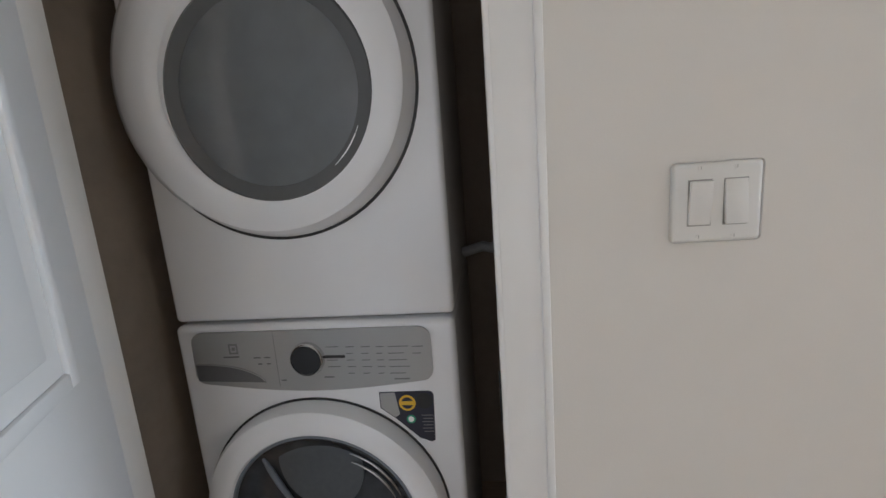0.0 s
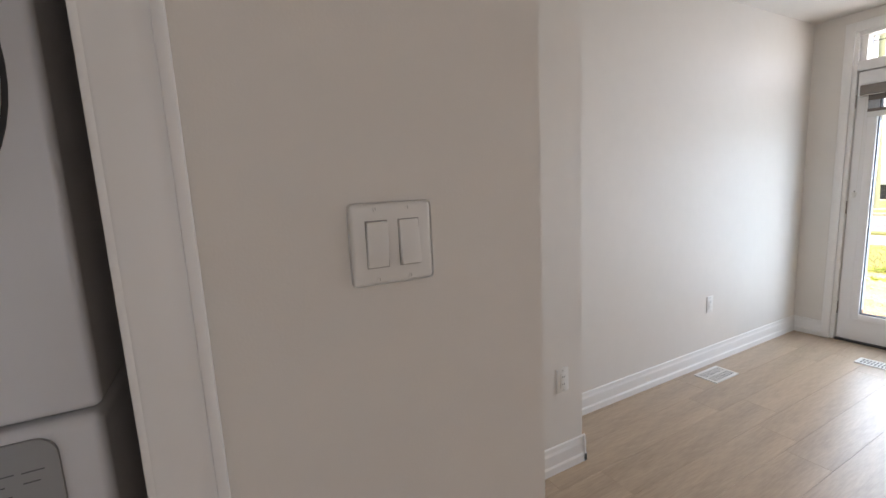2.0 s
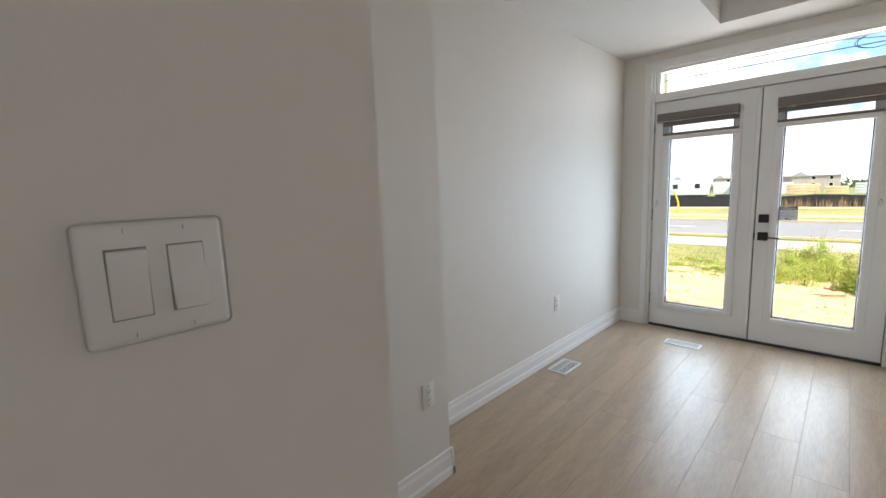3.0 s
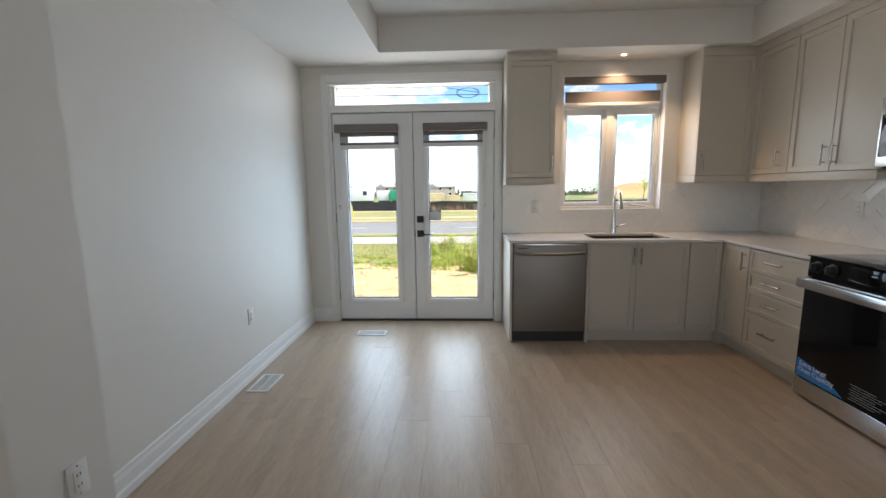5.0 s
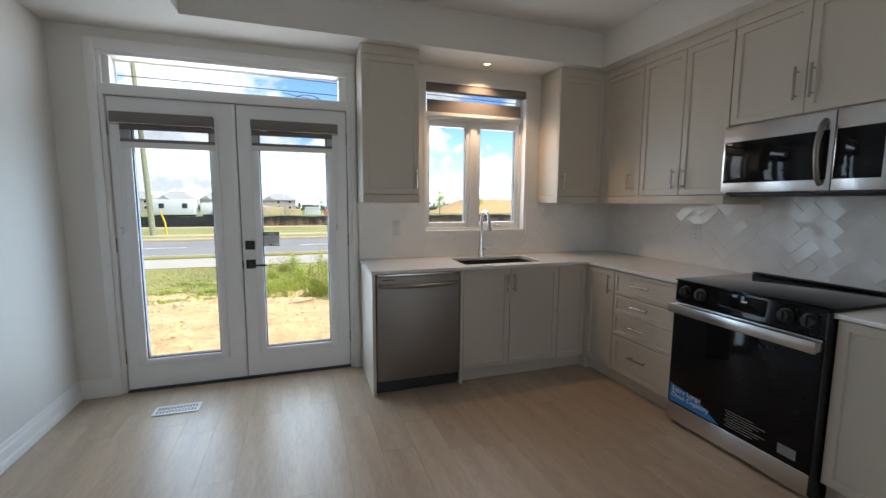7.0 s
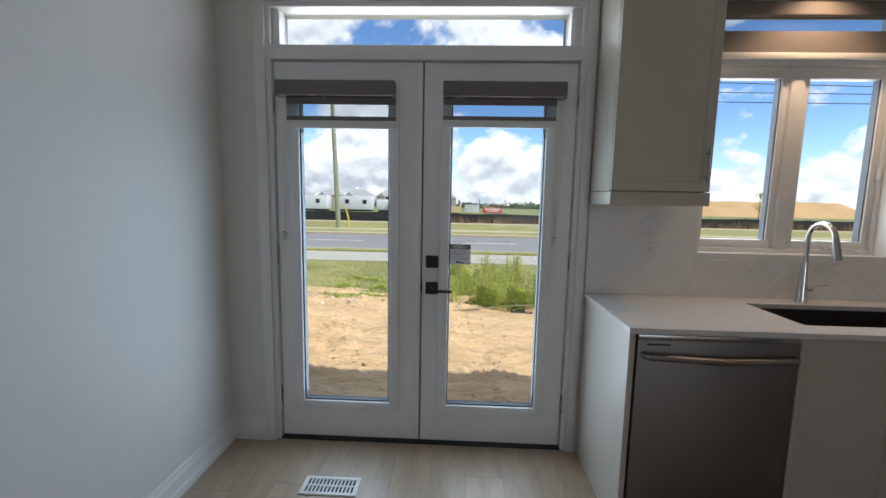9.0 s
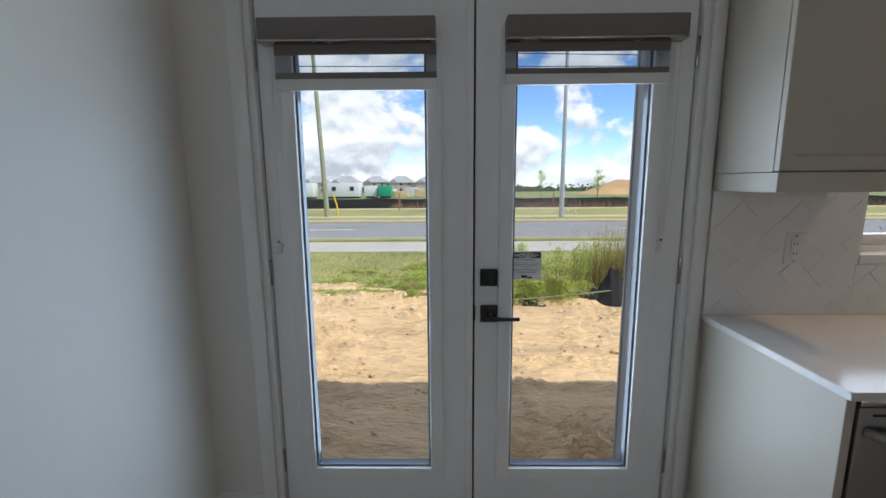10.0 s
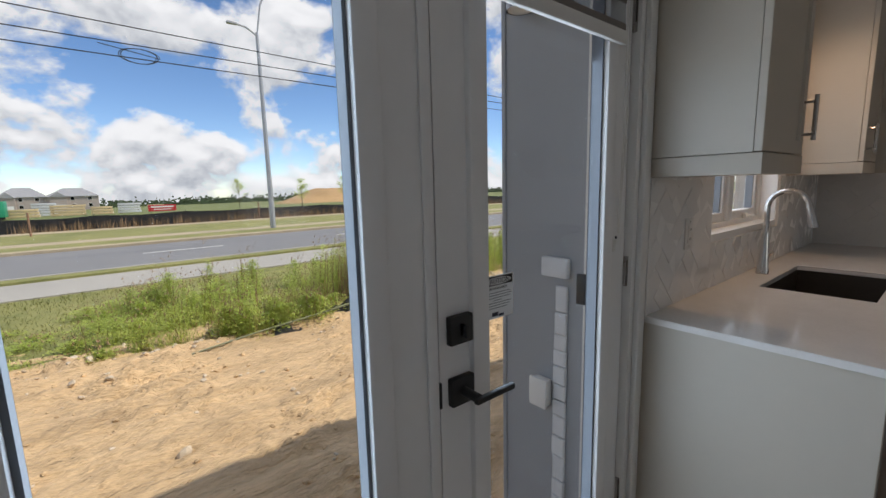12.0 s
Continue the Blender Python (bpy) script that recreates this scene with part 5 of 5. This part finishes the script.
blades("thicket", 1100, thicket_place, 0.7, 1.5, 0.0036, SEED, "dense brown seeding thicket beside the torn fence", "weeds", 0.22, 44, 4)
v_, f2 = [], []
for _ in range(11000):
    x, y, k = thicket_place(r)
    a, s = r.uniform(0, 6.28), r.uniform(0.008, 0.02)
    c = Vector((x, y, drop(y) + (0.3 + 1.05 * r.random()) * k))
    d = Vector((math.cos(a), math.sin(a), r.gauss(0.3, 0.5))).normalized()
    w = Vector((-math.sin(a), math.cos(a), r.gauss(0, 0.4))).normalized() * s * 0.4
    i = len(v_)
    v_ += [tuple(c), tuple(c + d * s + w), tuple(c + d * s * 2.0), tuple(c + d * s - w)]
    f2.append((i, i + 1, i + 2, i + 3))
m_ = bpy.data.meshes.new("thicket_leaves")
m_.from_pydata(v_, [], f2)
m_.materials.append(translucent_material("dry_leaf", (0.48, 0.54, 0.17), 0.45, var=0.25, scale=4, tint=(0.40, 0.36, 0.15)))
tagged(new("thicket_leaves", m_), "dry olive leaves of the thicket", "weeds", kind="stuff")

# torn silt fence sagging in the weeds
bm = bmesh.new()
n, rows_ = 60, []
for i in range(n):
    t = i / (n - 1)
    x, y = 2.33 + 2.2 * t, 5.55 + 0.15 * math.sin(5 * t) + 0.2 * t
    h = 0.07 + 0.52 * max(0.0, 1 - (abs(t - 0.74) / 0.2) ** 1.6) * (0.8 + 0.5 * noise.noise(Vector((t * 22, 4, 2)))) + 0.10 * abs(math.sin(t * 9.2 + 0.5)) + 0.14 * abs(noise.noise(Vector((t * 14, 1, 1))))
    rows_.append([bm.verts.new((x, y - 0.25 - 0.1 * math.sin(9 * t), GROUND + 0.03)), bm.verts.new((x + 0.04, y - 0.06, GROUND + h * 0.6)), bm.verts.new((x + 0.06, y + 0.05, GROUND + h)), bm.verts.new((x, y + 0.28, GROUND + 0.05))])
for a, b in zip(rows_, rows_[1:]):
    for k in range(3):
        bm.faces.new((a[k], b[k], b[k + 1], a[k + 1]))
bmesh.ops.solidify(bm, geom=bm.faces[:], thickness=0.006)
tagged(finish("torn_silt_fence", bm, SILT, smooth=True), "collapsed black geotextile fence in the weeds", "silt fence")
bm = tube([(1.3, 5.35, GROUND + 0.06), (2.2, 5.45, GROUND + 0.13), (3.2, 5.5, GROUND + 0.2), (4.2, 5.55, GROUND + 0.30)], 0.012)
tagged(finish("fallen_stake", bm, POLEWOOD, smooth=True), "weathered stake lying in front of the weeds", "stake")

# pier beside the garden doors
pr = thing("wall_pier", "grey clad outside wall pier beside the garden doors", "wall", kind="structure")
part("cladding", box(2.0, 2.14, 0.2, 0.60, -0.9, 2.97, 0.003), SIDING, pr, smooth=False)
part("corner_trim", box(1.994, 2.016, 0.585, 0.606, -0.9, 2.97, 0.002), SIDING, pr)
bm = bmesh.new()
rz = -0.9
k = 0
while rz < 0.95:
    h = 0.06 + 0.05 * rng.random()
    box(1.982 + 0.006 * rng.random(), 2.0, 0.266, 0.318 + 0.010 * rng.random(), rz, min(rz + h - 0.004, 0.984), 0.004, bm=bm, seg=1)
    rz += h
part("stone_ledge", bm, WHITESTONE, pr, "white split-face stone edge")
part("stone_cap", box(1.972, 2.0, 0.258, 0.378, 0.986, 1.062, 0.006), WHITESTONE, pr, "white stone cap")
ob = thing("outdoor_outlet", "clear weatherproof outdoor outlet box on the wall pier", "outlet")
bm = box(1.965, 2.0, 0.338, 0.412, 0.440, 0.552, 0.008)
part("cover", bm, PLASTIC, ob)
part("lid", box(1.950, 1.966, 0.332, 0.418, 0.434, 0.558, 0.006), PLASTIC, ob)
part("hinge", rod((1.963, 0.420, 0.45), (1.963, 0.420, 0.545), 0.005), PLASTIC, ob)
sc = thing("wall_sconce", "small outdoor downlight fixture on the wall pier", "wall light")
part("shade", lathe([(0.055, 1.985), (0.055, 2.0), (0.042, 2.09), (0.03, 2.1), (0, 2.1)], 24, m=pose(1.935, 0.45, 0)), NICKEL, sc)
part("arm", box(1.93, 2.0, 0.435, 0.465, 2.06, 2.09, 0.004), NICKEL, sc)
part("lens", lathe([(0, 1.99), (0.05, 1.99), (0.05, 1.986), (0, 1.984)], 24, m=pose(1.935, 0.45, 0)), PAPER, sc)


# poles, wires, fence
def lamp_pole(x, y, top, m_, arms):
    p = thing("street_lamp", "tall pale galvanised street lamp by the road", "street lamp", pose(x, y, 0))
    part("pole", rod((0, 0, GROUND), (0, 0, top), 0.15, 0.075, seg=18), m_, p)
    for dx, dz in arms:
        a = part("arm", tube([(0, 0, top - 0.15), (dx * 0.5, 0, top + dz * 0.7), (dx, 0, top + dz)], 0.045), m_, p)
        part("lamp_head", box(dx - 0.42 if dx < 0 else dx - 0.05, dx + 0.05 if dx < 0 else dx + 0.42, -0.12, 0.12, top + dz - 0.06, top + dz + 0.06, 0.03), m_, a)


lamp_pole(7.78, 23.3, 9.5, GALV, ((-1.0, 0.25), (0.55, 2.0)))
up_ = thing("utility_pole", "slightly leaning weathered wooden utility pole", "utility pole")
part("pole", rod((-6.6, 24.9, GROUND), (-7.0, 24.9, 9.2), 0.16, 0.11, seg=16), POLEWOOD, up_)
part("cap_band", rod((-6.83, 24.9, 4.4), (-6.832, 24.9, 4.46), 0.16, seg=16), GALV, up_)
ym = thing("marker_post", "yellow guy-wire marker beside the utility pole", "marker post")
bm = tube([(-6.1, 25.6, GROUND), (-6.15, 25.6, 0.0), (-6.35, 25.5, 0.7)], 0.05)
part("sleeve", bm, material("yellow_plastic", (0.70, 0.52, 0.03), 0.5), ym)
for x, y in ((9.7, 33.0), (-2.6, 30.2)):
    tagged(finish("fence_post", rod((x, y, GROUND), (x, y, 0.55), 0.05), material("post_timber", (0.30, 0.17, 0.11), 0.9)), "bare timber post by the fence", "post", "bare posts")
for z0, z1, sag in ((6.52, 6.02, 0.12), (5.96, 5.78, 0.08), (5.56, 5.42, 0.06)):
    pts = []
    for i in range(33):
        t = i / 32
        x = -34 + 72 * t
        pts.append((x, 16.0, z0 + (z1 - z0) * (x + 0.9) / 9.7 * 0.45 + sag * ((x - 4) / 20) ** 2))
    wire_ = tagged(finish("overhead_wire", tube(pts, 0.016, seg=6), WIRE, smooth=True), "black overhead cable along the road", "cable", "overhead wires")
loop = [(2.0 + 0.55 * math.cos(a) * (1 - 0.1 * a / 6.28), 16.0, 5.62 + 0.22 * math.sin(a)) for a in np.linspace(0, 4 * math.pi, 40)]
part("cable_coil", tube([(1.0, 16.0, 5.86)] + loop, 0.012, seg=6), WIRE, wire_, "slack coil of cable")
# silt fence panels between stakes
sf = thing("silt_fence", "long black silt fence along the far side of the road", "fence")
for i in range(30):
    x0 = -70 + i * 5.0
    bm = bmesh.new()
    cols = []
    for j in range(9):
        t = j / 8
        x = x0 + 5.0 * t
        top = 0.12 + 0.10 * noise.noise(Vector((x * 0.35, 2, 2))) - 0.08 * math.sin(math.pi * t)
        b_ = 0.12 * math.sin(math.pi * t) * noise.noise(Vector((x, 5, 1)))
        cols.append([bm.verts.new((x, 33.6 + b_, GROUND - 0.02)), bm.verts.new((x, 33.6 + b_ * 2, -0.3)), bm.verts.new((x, 33.6 + b_, top))])
    for a, b in zip(cols, cols[1:]):
        for k in range(2):
            bm.faces.new((a[k], b[k], b[k + 1], a[k + 1]))
    bmesh.ops.solidify(bm, geom=bm.faces[:], thickness=0.01)
    part("fabric_panel", bm, SILT, sf)
    part("stake", box(x0 - 0.03, x0 + 0.03, 33.64, 33.70, GROUND, 0.25), POLEWOOD, sf, smooth=False)
r = random.Random(4)


def fence_place(r_):
    return r_.uniform(-4, 40), r_.uniform(33.0, 33.5), 1.0


blades("fence_weeds", 1500, fence_place, 0.25, 0.8, 0.02, SEED, "dry weeds standing along the black fence", "weeds", 0.3, 21)


# site trailers and containers behind the fence
def trailer(name, x, y, w, d, h, mat_, label, windows):
    z = drop(y)
    t_ = thing(name, label, "trailer", pose(x, y, z))
    part("body", box(0, w, 0, d, 0.35, h, 0.05), mat_, t_)
    for i in range(2):
        part("skid", box(0.3, w - 0.3, 0.3 + i * (d - 1.0), 0.6 + i * (d - 1.0), 0.0, 0.35), BLACK, t_, smooth=False)
    for i in range(windows):
        part("window", box(w * (i + 0.6) / windows - 0.4, w * (i + 0.6) / windows + 0.4, -0.03, 0.02, 1.5, 2.3), NAVY, t_, smooth=False)


WHITE_METAL = material("white_metal", (0.62, 0.64, 0.66), 0.5, var=0.05, scale=0.5)
trailer("site_trailer", -23.2, 80, 7.0, 3.0, 3.0, WHITE_METAL, "white construction site trailer", 2)
trailer("site_trailer", -33.5, 78, 9.0, 3.0, 3.0, WHITE_METAL, "long white construction site trailer", 2)
trailer("site_trailer", -15.6, 82, 2.6, 2.6, 2.4, WHITE_METAL, "small white construction site trailer", 0)
trailer("storage_container", -12.7, 81, 2.6, 2.5, 2.5, GREEN, "green storage container on the building site", 0)
sg = thing("site_sign", "red roadside board with unreadable white lettering", "sign", pose(5.2, 70, 0))
part("board", box(0, 3.3, 0, 0.06, -1.0, -0.12), RED, sg, smooth=False)
for x in (0.3, 2.9):
    part("post", box(x, x + 0.1, 0.061, 0.16, drop(70), -0.15), POLEWOOD, sg, smooth=False)
part("text_line", box(0.3, 3.0, -0.012, -0.002, -0.5, -0.3), PAPER, sg, smooth=False)
part("text_line", box(0.6, 2.7, -0.012, -0.002, -0.8, -0.68), PAPER, sg, smooth=False)


def lumber_stack(x, y, w, layers, mat_, label):
    z = drop(y)
    t_ = thing("lumber_stack", label, "lumber", pose(x, y, z), "lumber stacks")
    for i in range(layers):
        part("bundle", box(0.04 * (i % 2), w - 0.06 * (i % 3), 0, 1.2, 0.12 + i * 0.42, 0.46 + i * 0.42, 0.02), mat_, t_)
        for bx in (0.3, w - 0.5):
            part("batten", box(bx, bx + 0.1, 0.02, 1.18, 0.02 + i * 0.42, 0.12 + i * 0.42), BARK, t_, smooth=False)


PINE = material("raw_lumber", (0.62, 0.48, 0.28), 0.8, var=0.15, scale=1.5)
for x, y, w, layers, mat_, label in ((-10.4, 84, 3.4, 3, PINE, "stack of raw pale lumber on the building site"),
                                     (-6.0, 86, 4.2, 4, PINE, "tall stack of raw pale lumber on the building site"),
                                     (-1.2, 85, 2.8, 3, PINE, "stack of raw pale lumber on the building site"),
                                     (-8.6, 92, 3.0, 5, WHITE_METAL, "stack of white wrapped building material"),
                                     (2.2, 88, 3.2, 4, WHITE_METAL, "stack of white wrapped building material"),
                                     (6.4, 90, 2.6, 3, PINE, "low stack of raw pale lumber on the building site")):
    lumber_stack(x, y, w, layers, mat_, label)


def house(x, y, w, h, ridge, d=11):
    z = drop(y)
    hs = thing("house", "distant two-storey brick house with grey roof", "house", pose(x, y, z), "distant houses")
    part("wall", box(0, w, 0, d, 0, h), BRICKW, hs, smooth=False)
    bm = bmesh.new()
    e = 0.5
    p = [(-e, -e, h), (w + e, -e, h), (w + e, d + e, h), (-e, d + e, h), (w * 0.32, d / 2, h + ridge), (w * 0.68, d / 2, h + ridge)]
    vs_ = [bm.verts.new(v) for v in p]
    for f_ in ((0, 1, 5, 4), (1, 2, 5), (2, 3, 4, 5), (3, 0, 4), (3, 2, 1, 0)):
        bm.faces.new([vs_[i] for i in f_])
    part("roof", bm, ROOF, hs, smooth=False)
    # a gabled bay standing forward of the front
    g0, g1, gh = w * 0.08, w * 0.40, h - 0.2
    part("bay", box(g0, g1, -1.6, 0.0, 0, gh), BRICKW, hs, smooth=False)
    bm = bmesh.new()
    vs_ = [bm.verts.new(v) for v in ((g0 - 0.3, -2.0, gh), (g1 + 0.3, -2.0, gh), ((g0 + g1) / 2, -2.0, gh + ridge * 0.6),
                                     (g0 - 0.3, d * 0.35, gh), (g1 + 0.3, d * 0.35, gh), ((g0 + g1) / 2, d * 0.35, gh + ridge * 0.6))]
    for f_ in ((0, 1, 2), (0, 2, 5, 3), (1, 4, 5, 2), (3, 5, 4), (0, 3, 4, 1)):
        bm.faces.new([vs_[i] for i in f_])
    part("gable_roof", bm, ROOF, hs, smooth=False)
    part("garage_door", box(g0 + 0.5, g1 - 0.5, -1.66, -1.6, 0.1, 2.4), TRIM, hs, smooth=False)
    for i in range(1, 3):
        for zz in (1.2, 4.0):
            cx = w * (i + 0.5) / 3
            wn = part("window", box(cx - 0.7, cx + 0.7, -0.04, 0.02, zz, zz + 1.5), TRIM, hs, smooth=False)
            part("pane", box(cx - 0.58, cx + 0.58, -0.06, -0.041, zz + 0.12, zz + 1.38), BLACKGLASS, wn, smooth=False)


rh = random.Random(2)
hx = -175.0
while hx < 2:
    w = rh.uniform(11, 17)
    house(hx - 12, 215 + rh.uniform(-4, 14), w, rh.uniform(5.2, 6.2), rh.uniform(2.6, 4.0))
    hx += w + rh.uniform(-1.5, 3)
# dirt mound
bm = bmesh.new()
bmesh.ops.create_grid(bm, x_segments=70, y_segments=24, size=1)
for v in bm.verts:
    u, w = v.co.x, v.co.y
    edge = max(0.0, min(1.0, (1 - abs(u)) * 3.2)) * max(0.0, min(1.0, (1 - abs(w)) * 1.6))
    v.co = Vector((80 + u * 40, 125 + w * 14, drop(125) - 0.4 + edge * (4.6 + 0.5 * noise.noise(Vector((u * 8, w * 3, 0))))))
tagged(finish("earth_mound", bm, material("orange_earth", (0.48, 0.31, 0.15), 0.95, var=0.2, scale=0.12), smooth=True), "long mound of excavated orange earth", "earth mound", kind="structure")


def young_tree(x, y, h, seed):
    r_ = random.Random(seed)
    z = drop(y)
    t_ = thing("tree", "slender young tree with sparse leaves", "tree", pose(x, y, z), "young trees")
    bm = tube([(0, 0, 0), (0.03, 0, h * 0.5), (-0.02, 0.02, h)], [0.05, 0.035, 0.01], seg=8)
    tips = []
    for i in range(16):
        zz = h * r_.uniform(0.38, 0.95)
        a, l = r_.uniform(0, 6.28), (1.05 - zz / h) * h * 0.35 + 0.2
        q = (math.cos(a) * l, math.sin(a) * l, zz + l * 0.7)
        tube([(0, 0, zz), (q[0] * 0.5, q[1] * 0.5, zz + l * 0.42), q], [0.018, 0.012, 0.005], bm=bm, seg=5)
        tips.append((zz, q))
    part("trunk", bm, BARK, t_)
    vv, ff = [], []
    for _ in range(520):
        zz, q = r_.choice(tips)
        k = r_.uniform(0.25, 1.05)
        c = Vector((q[0] * k, q[1] * k, zz + (q[2] - zz) * k)) + Vector((r_.gauss(0, 0.13), r_.gauss(0, 0.13), r_.gauss(0, 0.13)))
        d = Vector((r_.gauss(0, 1), r_.gauss(0, 1), r_.gauss(0, 1))).normalized()
        w = d.orthogonal().normalized() * 0.05
        i = len(vv)
        vv += [tuple(c), tuple(c + d * 0.06 + w), tuple(c + d * 0.14), tuple(c + d * 0.06 - w)]
        ff.append((i, i + 1, i + 2, i + 3))
    m2 = bpy.data.meshes.new("crown")
    m2.from_pydata(vv, [], ff)
    m2.materials.append(WEED)
    o = new("crown", m2)
    o.parent = t_


for i, (x, y, h) in enumerate(((17.5, 45, 3.4), (23.0, 46, 3.8), (36, 48, 3.6), (14.6, 60, 4.2))):
    young_tree(x, y, h, 30 + i)
# far tree line: many clumps of leaves
r = random.Random(77)
vv, ff = [], []
for c in range(420):
    x, y = r.uniform(-420, 520), r.uniform(300, 360)
    if -190 < x < -30 and r.random() < 0.6:
        continue
    hh, ww = r.uniform(2.0, 5.5), r.uniform(3, 8)
    for _ in range(46):
        u = Vector((r.gauss(0, 0.4) * ww, r.gauss(0, 0.3) * ww, abs(r.gauss(0.35, 0.3)) * hh))
        p = Vector((x, y, drop(y))) + u
        s = r.uniform(0.5, 1.1)
        d = Vector((r.gauss(0, 1), r.gauss(0, 0.4), r.gauss(0, 1))).normalized() * s
        w = Vector((d.z, 0, -d.x)).normalized() * s * 0.8
        i = len(vv)
        vv += [tuple(p - d), tuple(p + w), tuple(p + d), tuple(p - w)]
        ff.append((i, i + 1, i + 2, i + 3))
m2 = bpy.data.meshes.new("tree_line")
m2.from_pydata(vv, [], ff)
m2.materials.append(material("far_foliage", (0.07, 0.10, 0.05), 0.9, var=0.3, scale=0.05))
tagged(new("tree_line", m2), "distant dark green tree line on the horizon", "trees", kind="stuff")

# ---- backsplash tiles: herringbone at 45 degrees ----
def clip(poly, lo, hi):
    for axis in (0, 1):
        for bound, sign in ((lo[axis], 1), (hi[axis], -1)):
            res = []
            for a, b in zip(poly, poly[1:] + poly[:1]):
                da, db = sign * (a[axis] - bound), sign * (b[axis] - bound)
                if da >= 0:
                    res.append(a)
                if da * db < 0:
                    t = da / (da - db)
                    res.append((a[0] + (b[0] - a[0]) * t, a[1] + (b[1] - a[1]) * t))
            poly = res
            if len(poly) < 3:
                return []
    return poly


def tile_field(parent, m, lo, hi, seed, thick=0.007, tl=0.150, tw=0.075, gap=0.0006):
    """Herringbone tiles clipped to the rectangle lo..hi of the wall's own plane (u, v); m takes (u, v, out) to the world."""
    r_ = random.Random(seed)
    c45 = math.sqrt(0.5)
    reach = int((hi[0] - lo[0] + hi[1] - lo[1]) / tw) + 6
    for i in range(-reach, reach):
        for j in range(-reach, reach):
            k = (i - j) % 4
            if k == 0:
                rect = (i * tw, j * tw, i * tw + tl, j * tw + tw)
            elif k == 3:
                rect = (i * tw, j * tw, i * tw + tw, j * tw + tl)
            else:
                continue
            x0, y0, x1, y1 = rect[0] + gap, rect[1] + gap, rect[2] - gap, rect[3] - gap
            poly = [(lo[0] + (x - y) * c45, lo[1] + (x + y) * c45) for x, y in ((x0, y0), (x1, y0), (x1, y1), (x0, y1))]
            poly = clip(poly, lo, hi)
            if len(poly) < 3:
                continue
            cx, cy = sum(p[0] for p in poly) / len(poly), sum(p[1] for p in poly) / len(poly)
            tx, ty = r_.gauss(0, 0.022), r_.gauss(0, 0.022)
            bm = bmesh.new()
            top = [bm.verts.new((cx + (u - cx) * 0.992, cy + (v - cy) * 0.992, thick + (u - cx) * tx + (v - cy) * ty)) for u, v in poly]
            mid = [bm.verts.new((u, v, thick - 0.0015 + (u - cx) * tx + (v - cy) * ty)) for u, v in poly]
            bot = [bm.verts.new((u, v, 0.0)) for u, v in poly]
            n_ = len(poly)
            bm.faces.new(top)
            for q in range(n_):
                w_ = (q + 1) % n_
                bm.faces.new((mid[q], mid[w_], top[w_], top[q]))
                bm.faces.new((bot[q], bot[w_], mid[w_], mid[q]))
            bmesh.ops.transform(bm, matrix=m, verts=bm.verts)
            bmesh.ops.recalc_face_normals(bm, faces=bm.faces)
            part("tile", bm, TILE, parent, smooth=False)


ZS0, ZS1 = 0.893, 1.355
bs = thing("backsplash", "glossy white herringbone tile backsplash", "backsplash", kind="structure")
bm = box(2.036, W0 - 0.006, -0.0107, -0.0005, ZS0, ZS1)
box(W0 - 0.006, W1 + 0.006, -0.0107, -0.0005, ZS0, WZ0 - 0.022, bm=bm)
box(W1 + 0.006, XR - 0.011, -0.0107, -0.0005, ZS0, ZS1, bm=bm)
box(XR - 0.0107, XR - 0.0005, -3.24, -0.0108, ZS0, 1.405, bm=bm)
part("grout_bed", bm, GROUT, bs, smooth=False)
wall_y = Matrix(((1, 0, 0, 0), (0, 0, -1, -0.0046), (0, 1, 0, 0), (0, 0, 0, 1)))
wall_x = Matrix(((0, 0, -1, XR - 0.0046), (-1, 0, 0, 0), (0, 1, 0, 0), (0, 0, 0, 1)))
tile_field(bs, wall_y, (2.037, ZS0), (W0 - 0.007, ZS1), 1)
tile_field(bs, wall_y, (W0 - 0.006, ZS0), (W1 + 0.006, WZ0 - 0.023), 2)
tile_field(bs, wall_y, (W1 + 0.007, ZS0), (XR - 0.013, ZS1), 3)
tile_field(bs, wall_x, (0.006, ZS0), (3.235, 1.404), 4)

# ---- plank floor ----
fl = thing("floor", "light greige oak vinyl plank floor", "floor", kind="structure")
PW, PL = 0.182, 1.22
plank_meshes = {}
rp = random.Random(5)
x = -0.2
while x < XR + 0.02:
    x1 = min(x + PW, XR)
    y = YB - rp.random() * PL
    while y < 0.02:
        a, b = max(y, YB), min(y + PL, 0.02)
        if b - a > 0.02 and x1 - x > 0.01:
            key = (round(x1 - x, 3), round(b - a, 3))
            if key not in plank_meshes:
                bm = box(0.0004, x1 - x - 0.0004, 0.0004, b - a - 0.0004, -0.0118, 0.0)
                bmesh.ops.bevel(bm, geom=[e for e in bm.edges if all(v.co.z > -0.001 for v in e.verts)], offset=0.0004, segments=1, affect="EDGES")
                m2 = bpy.data.meshes.new("plank")
                bm.to_mesh(m2)
                bm.free()
                m2.materials.append(WOOD)
                plank_meshes[key] = m2
            o = new("plank", plank_meshes[key])
            o.location = (x, a, 0)
            o.parent = fl
        y += PL
    x += PW
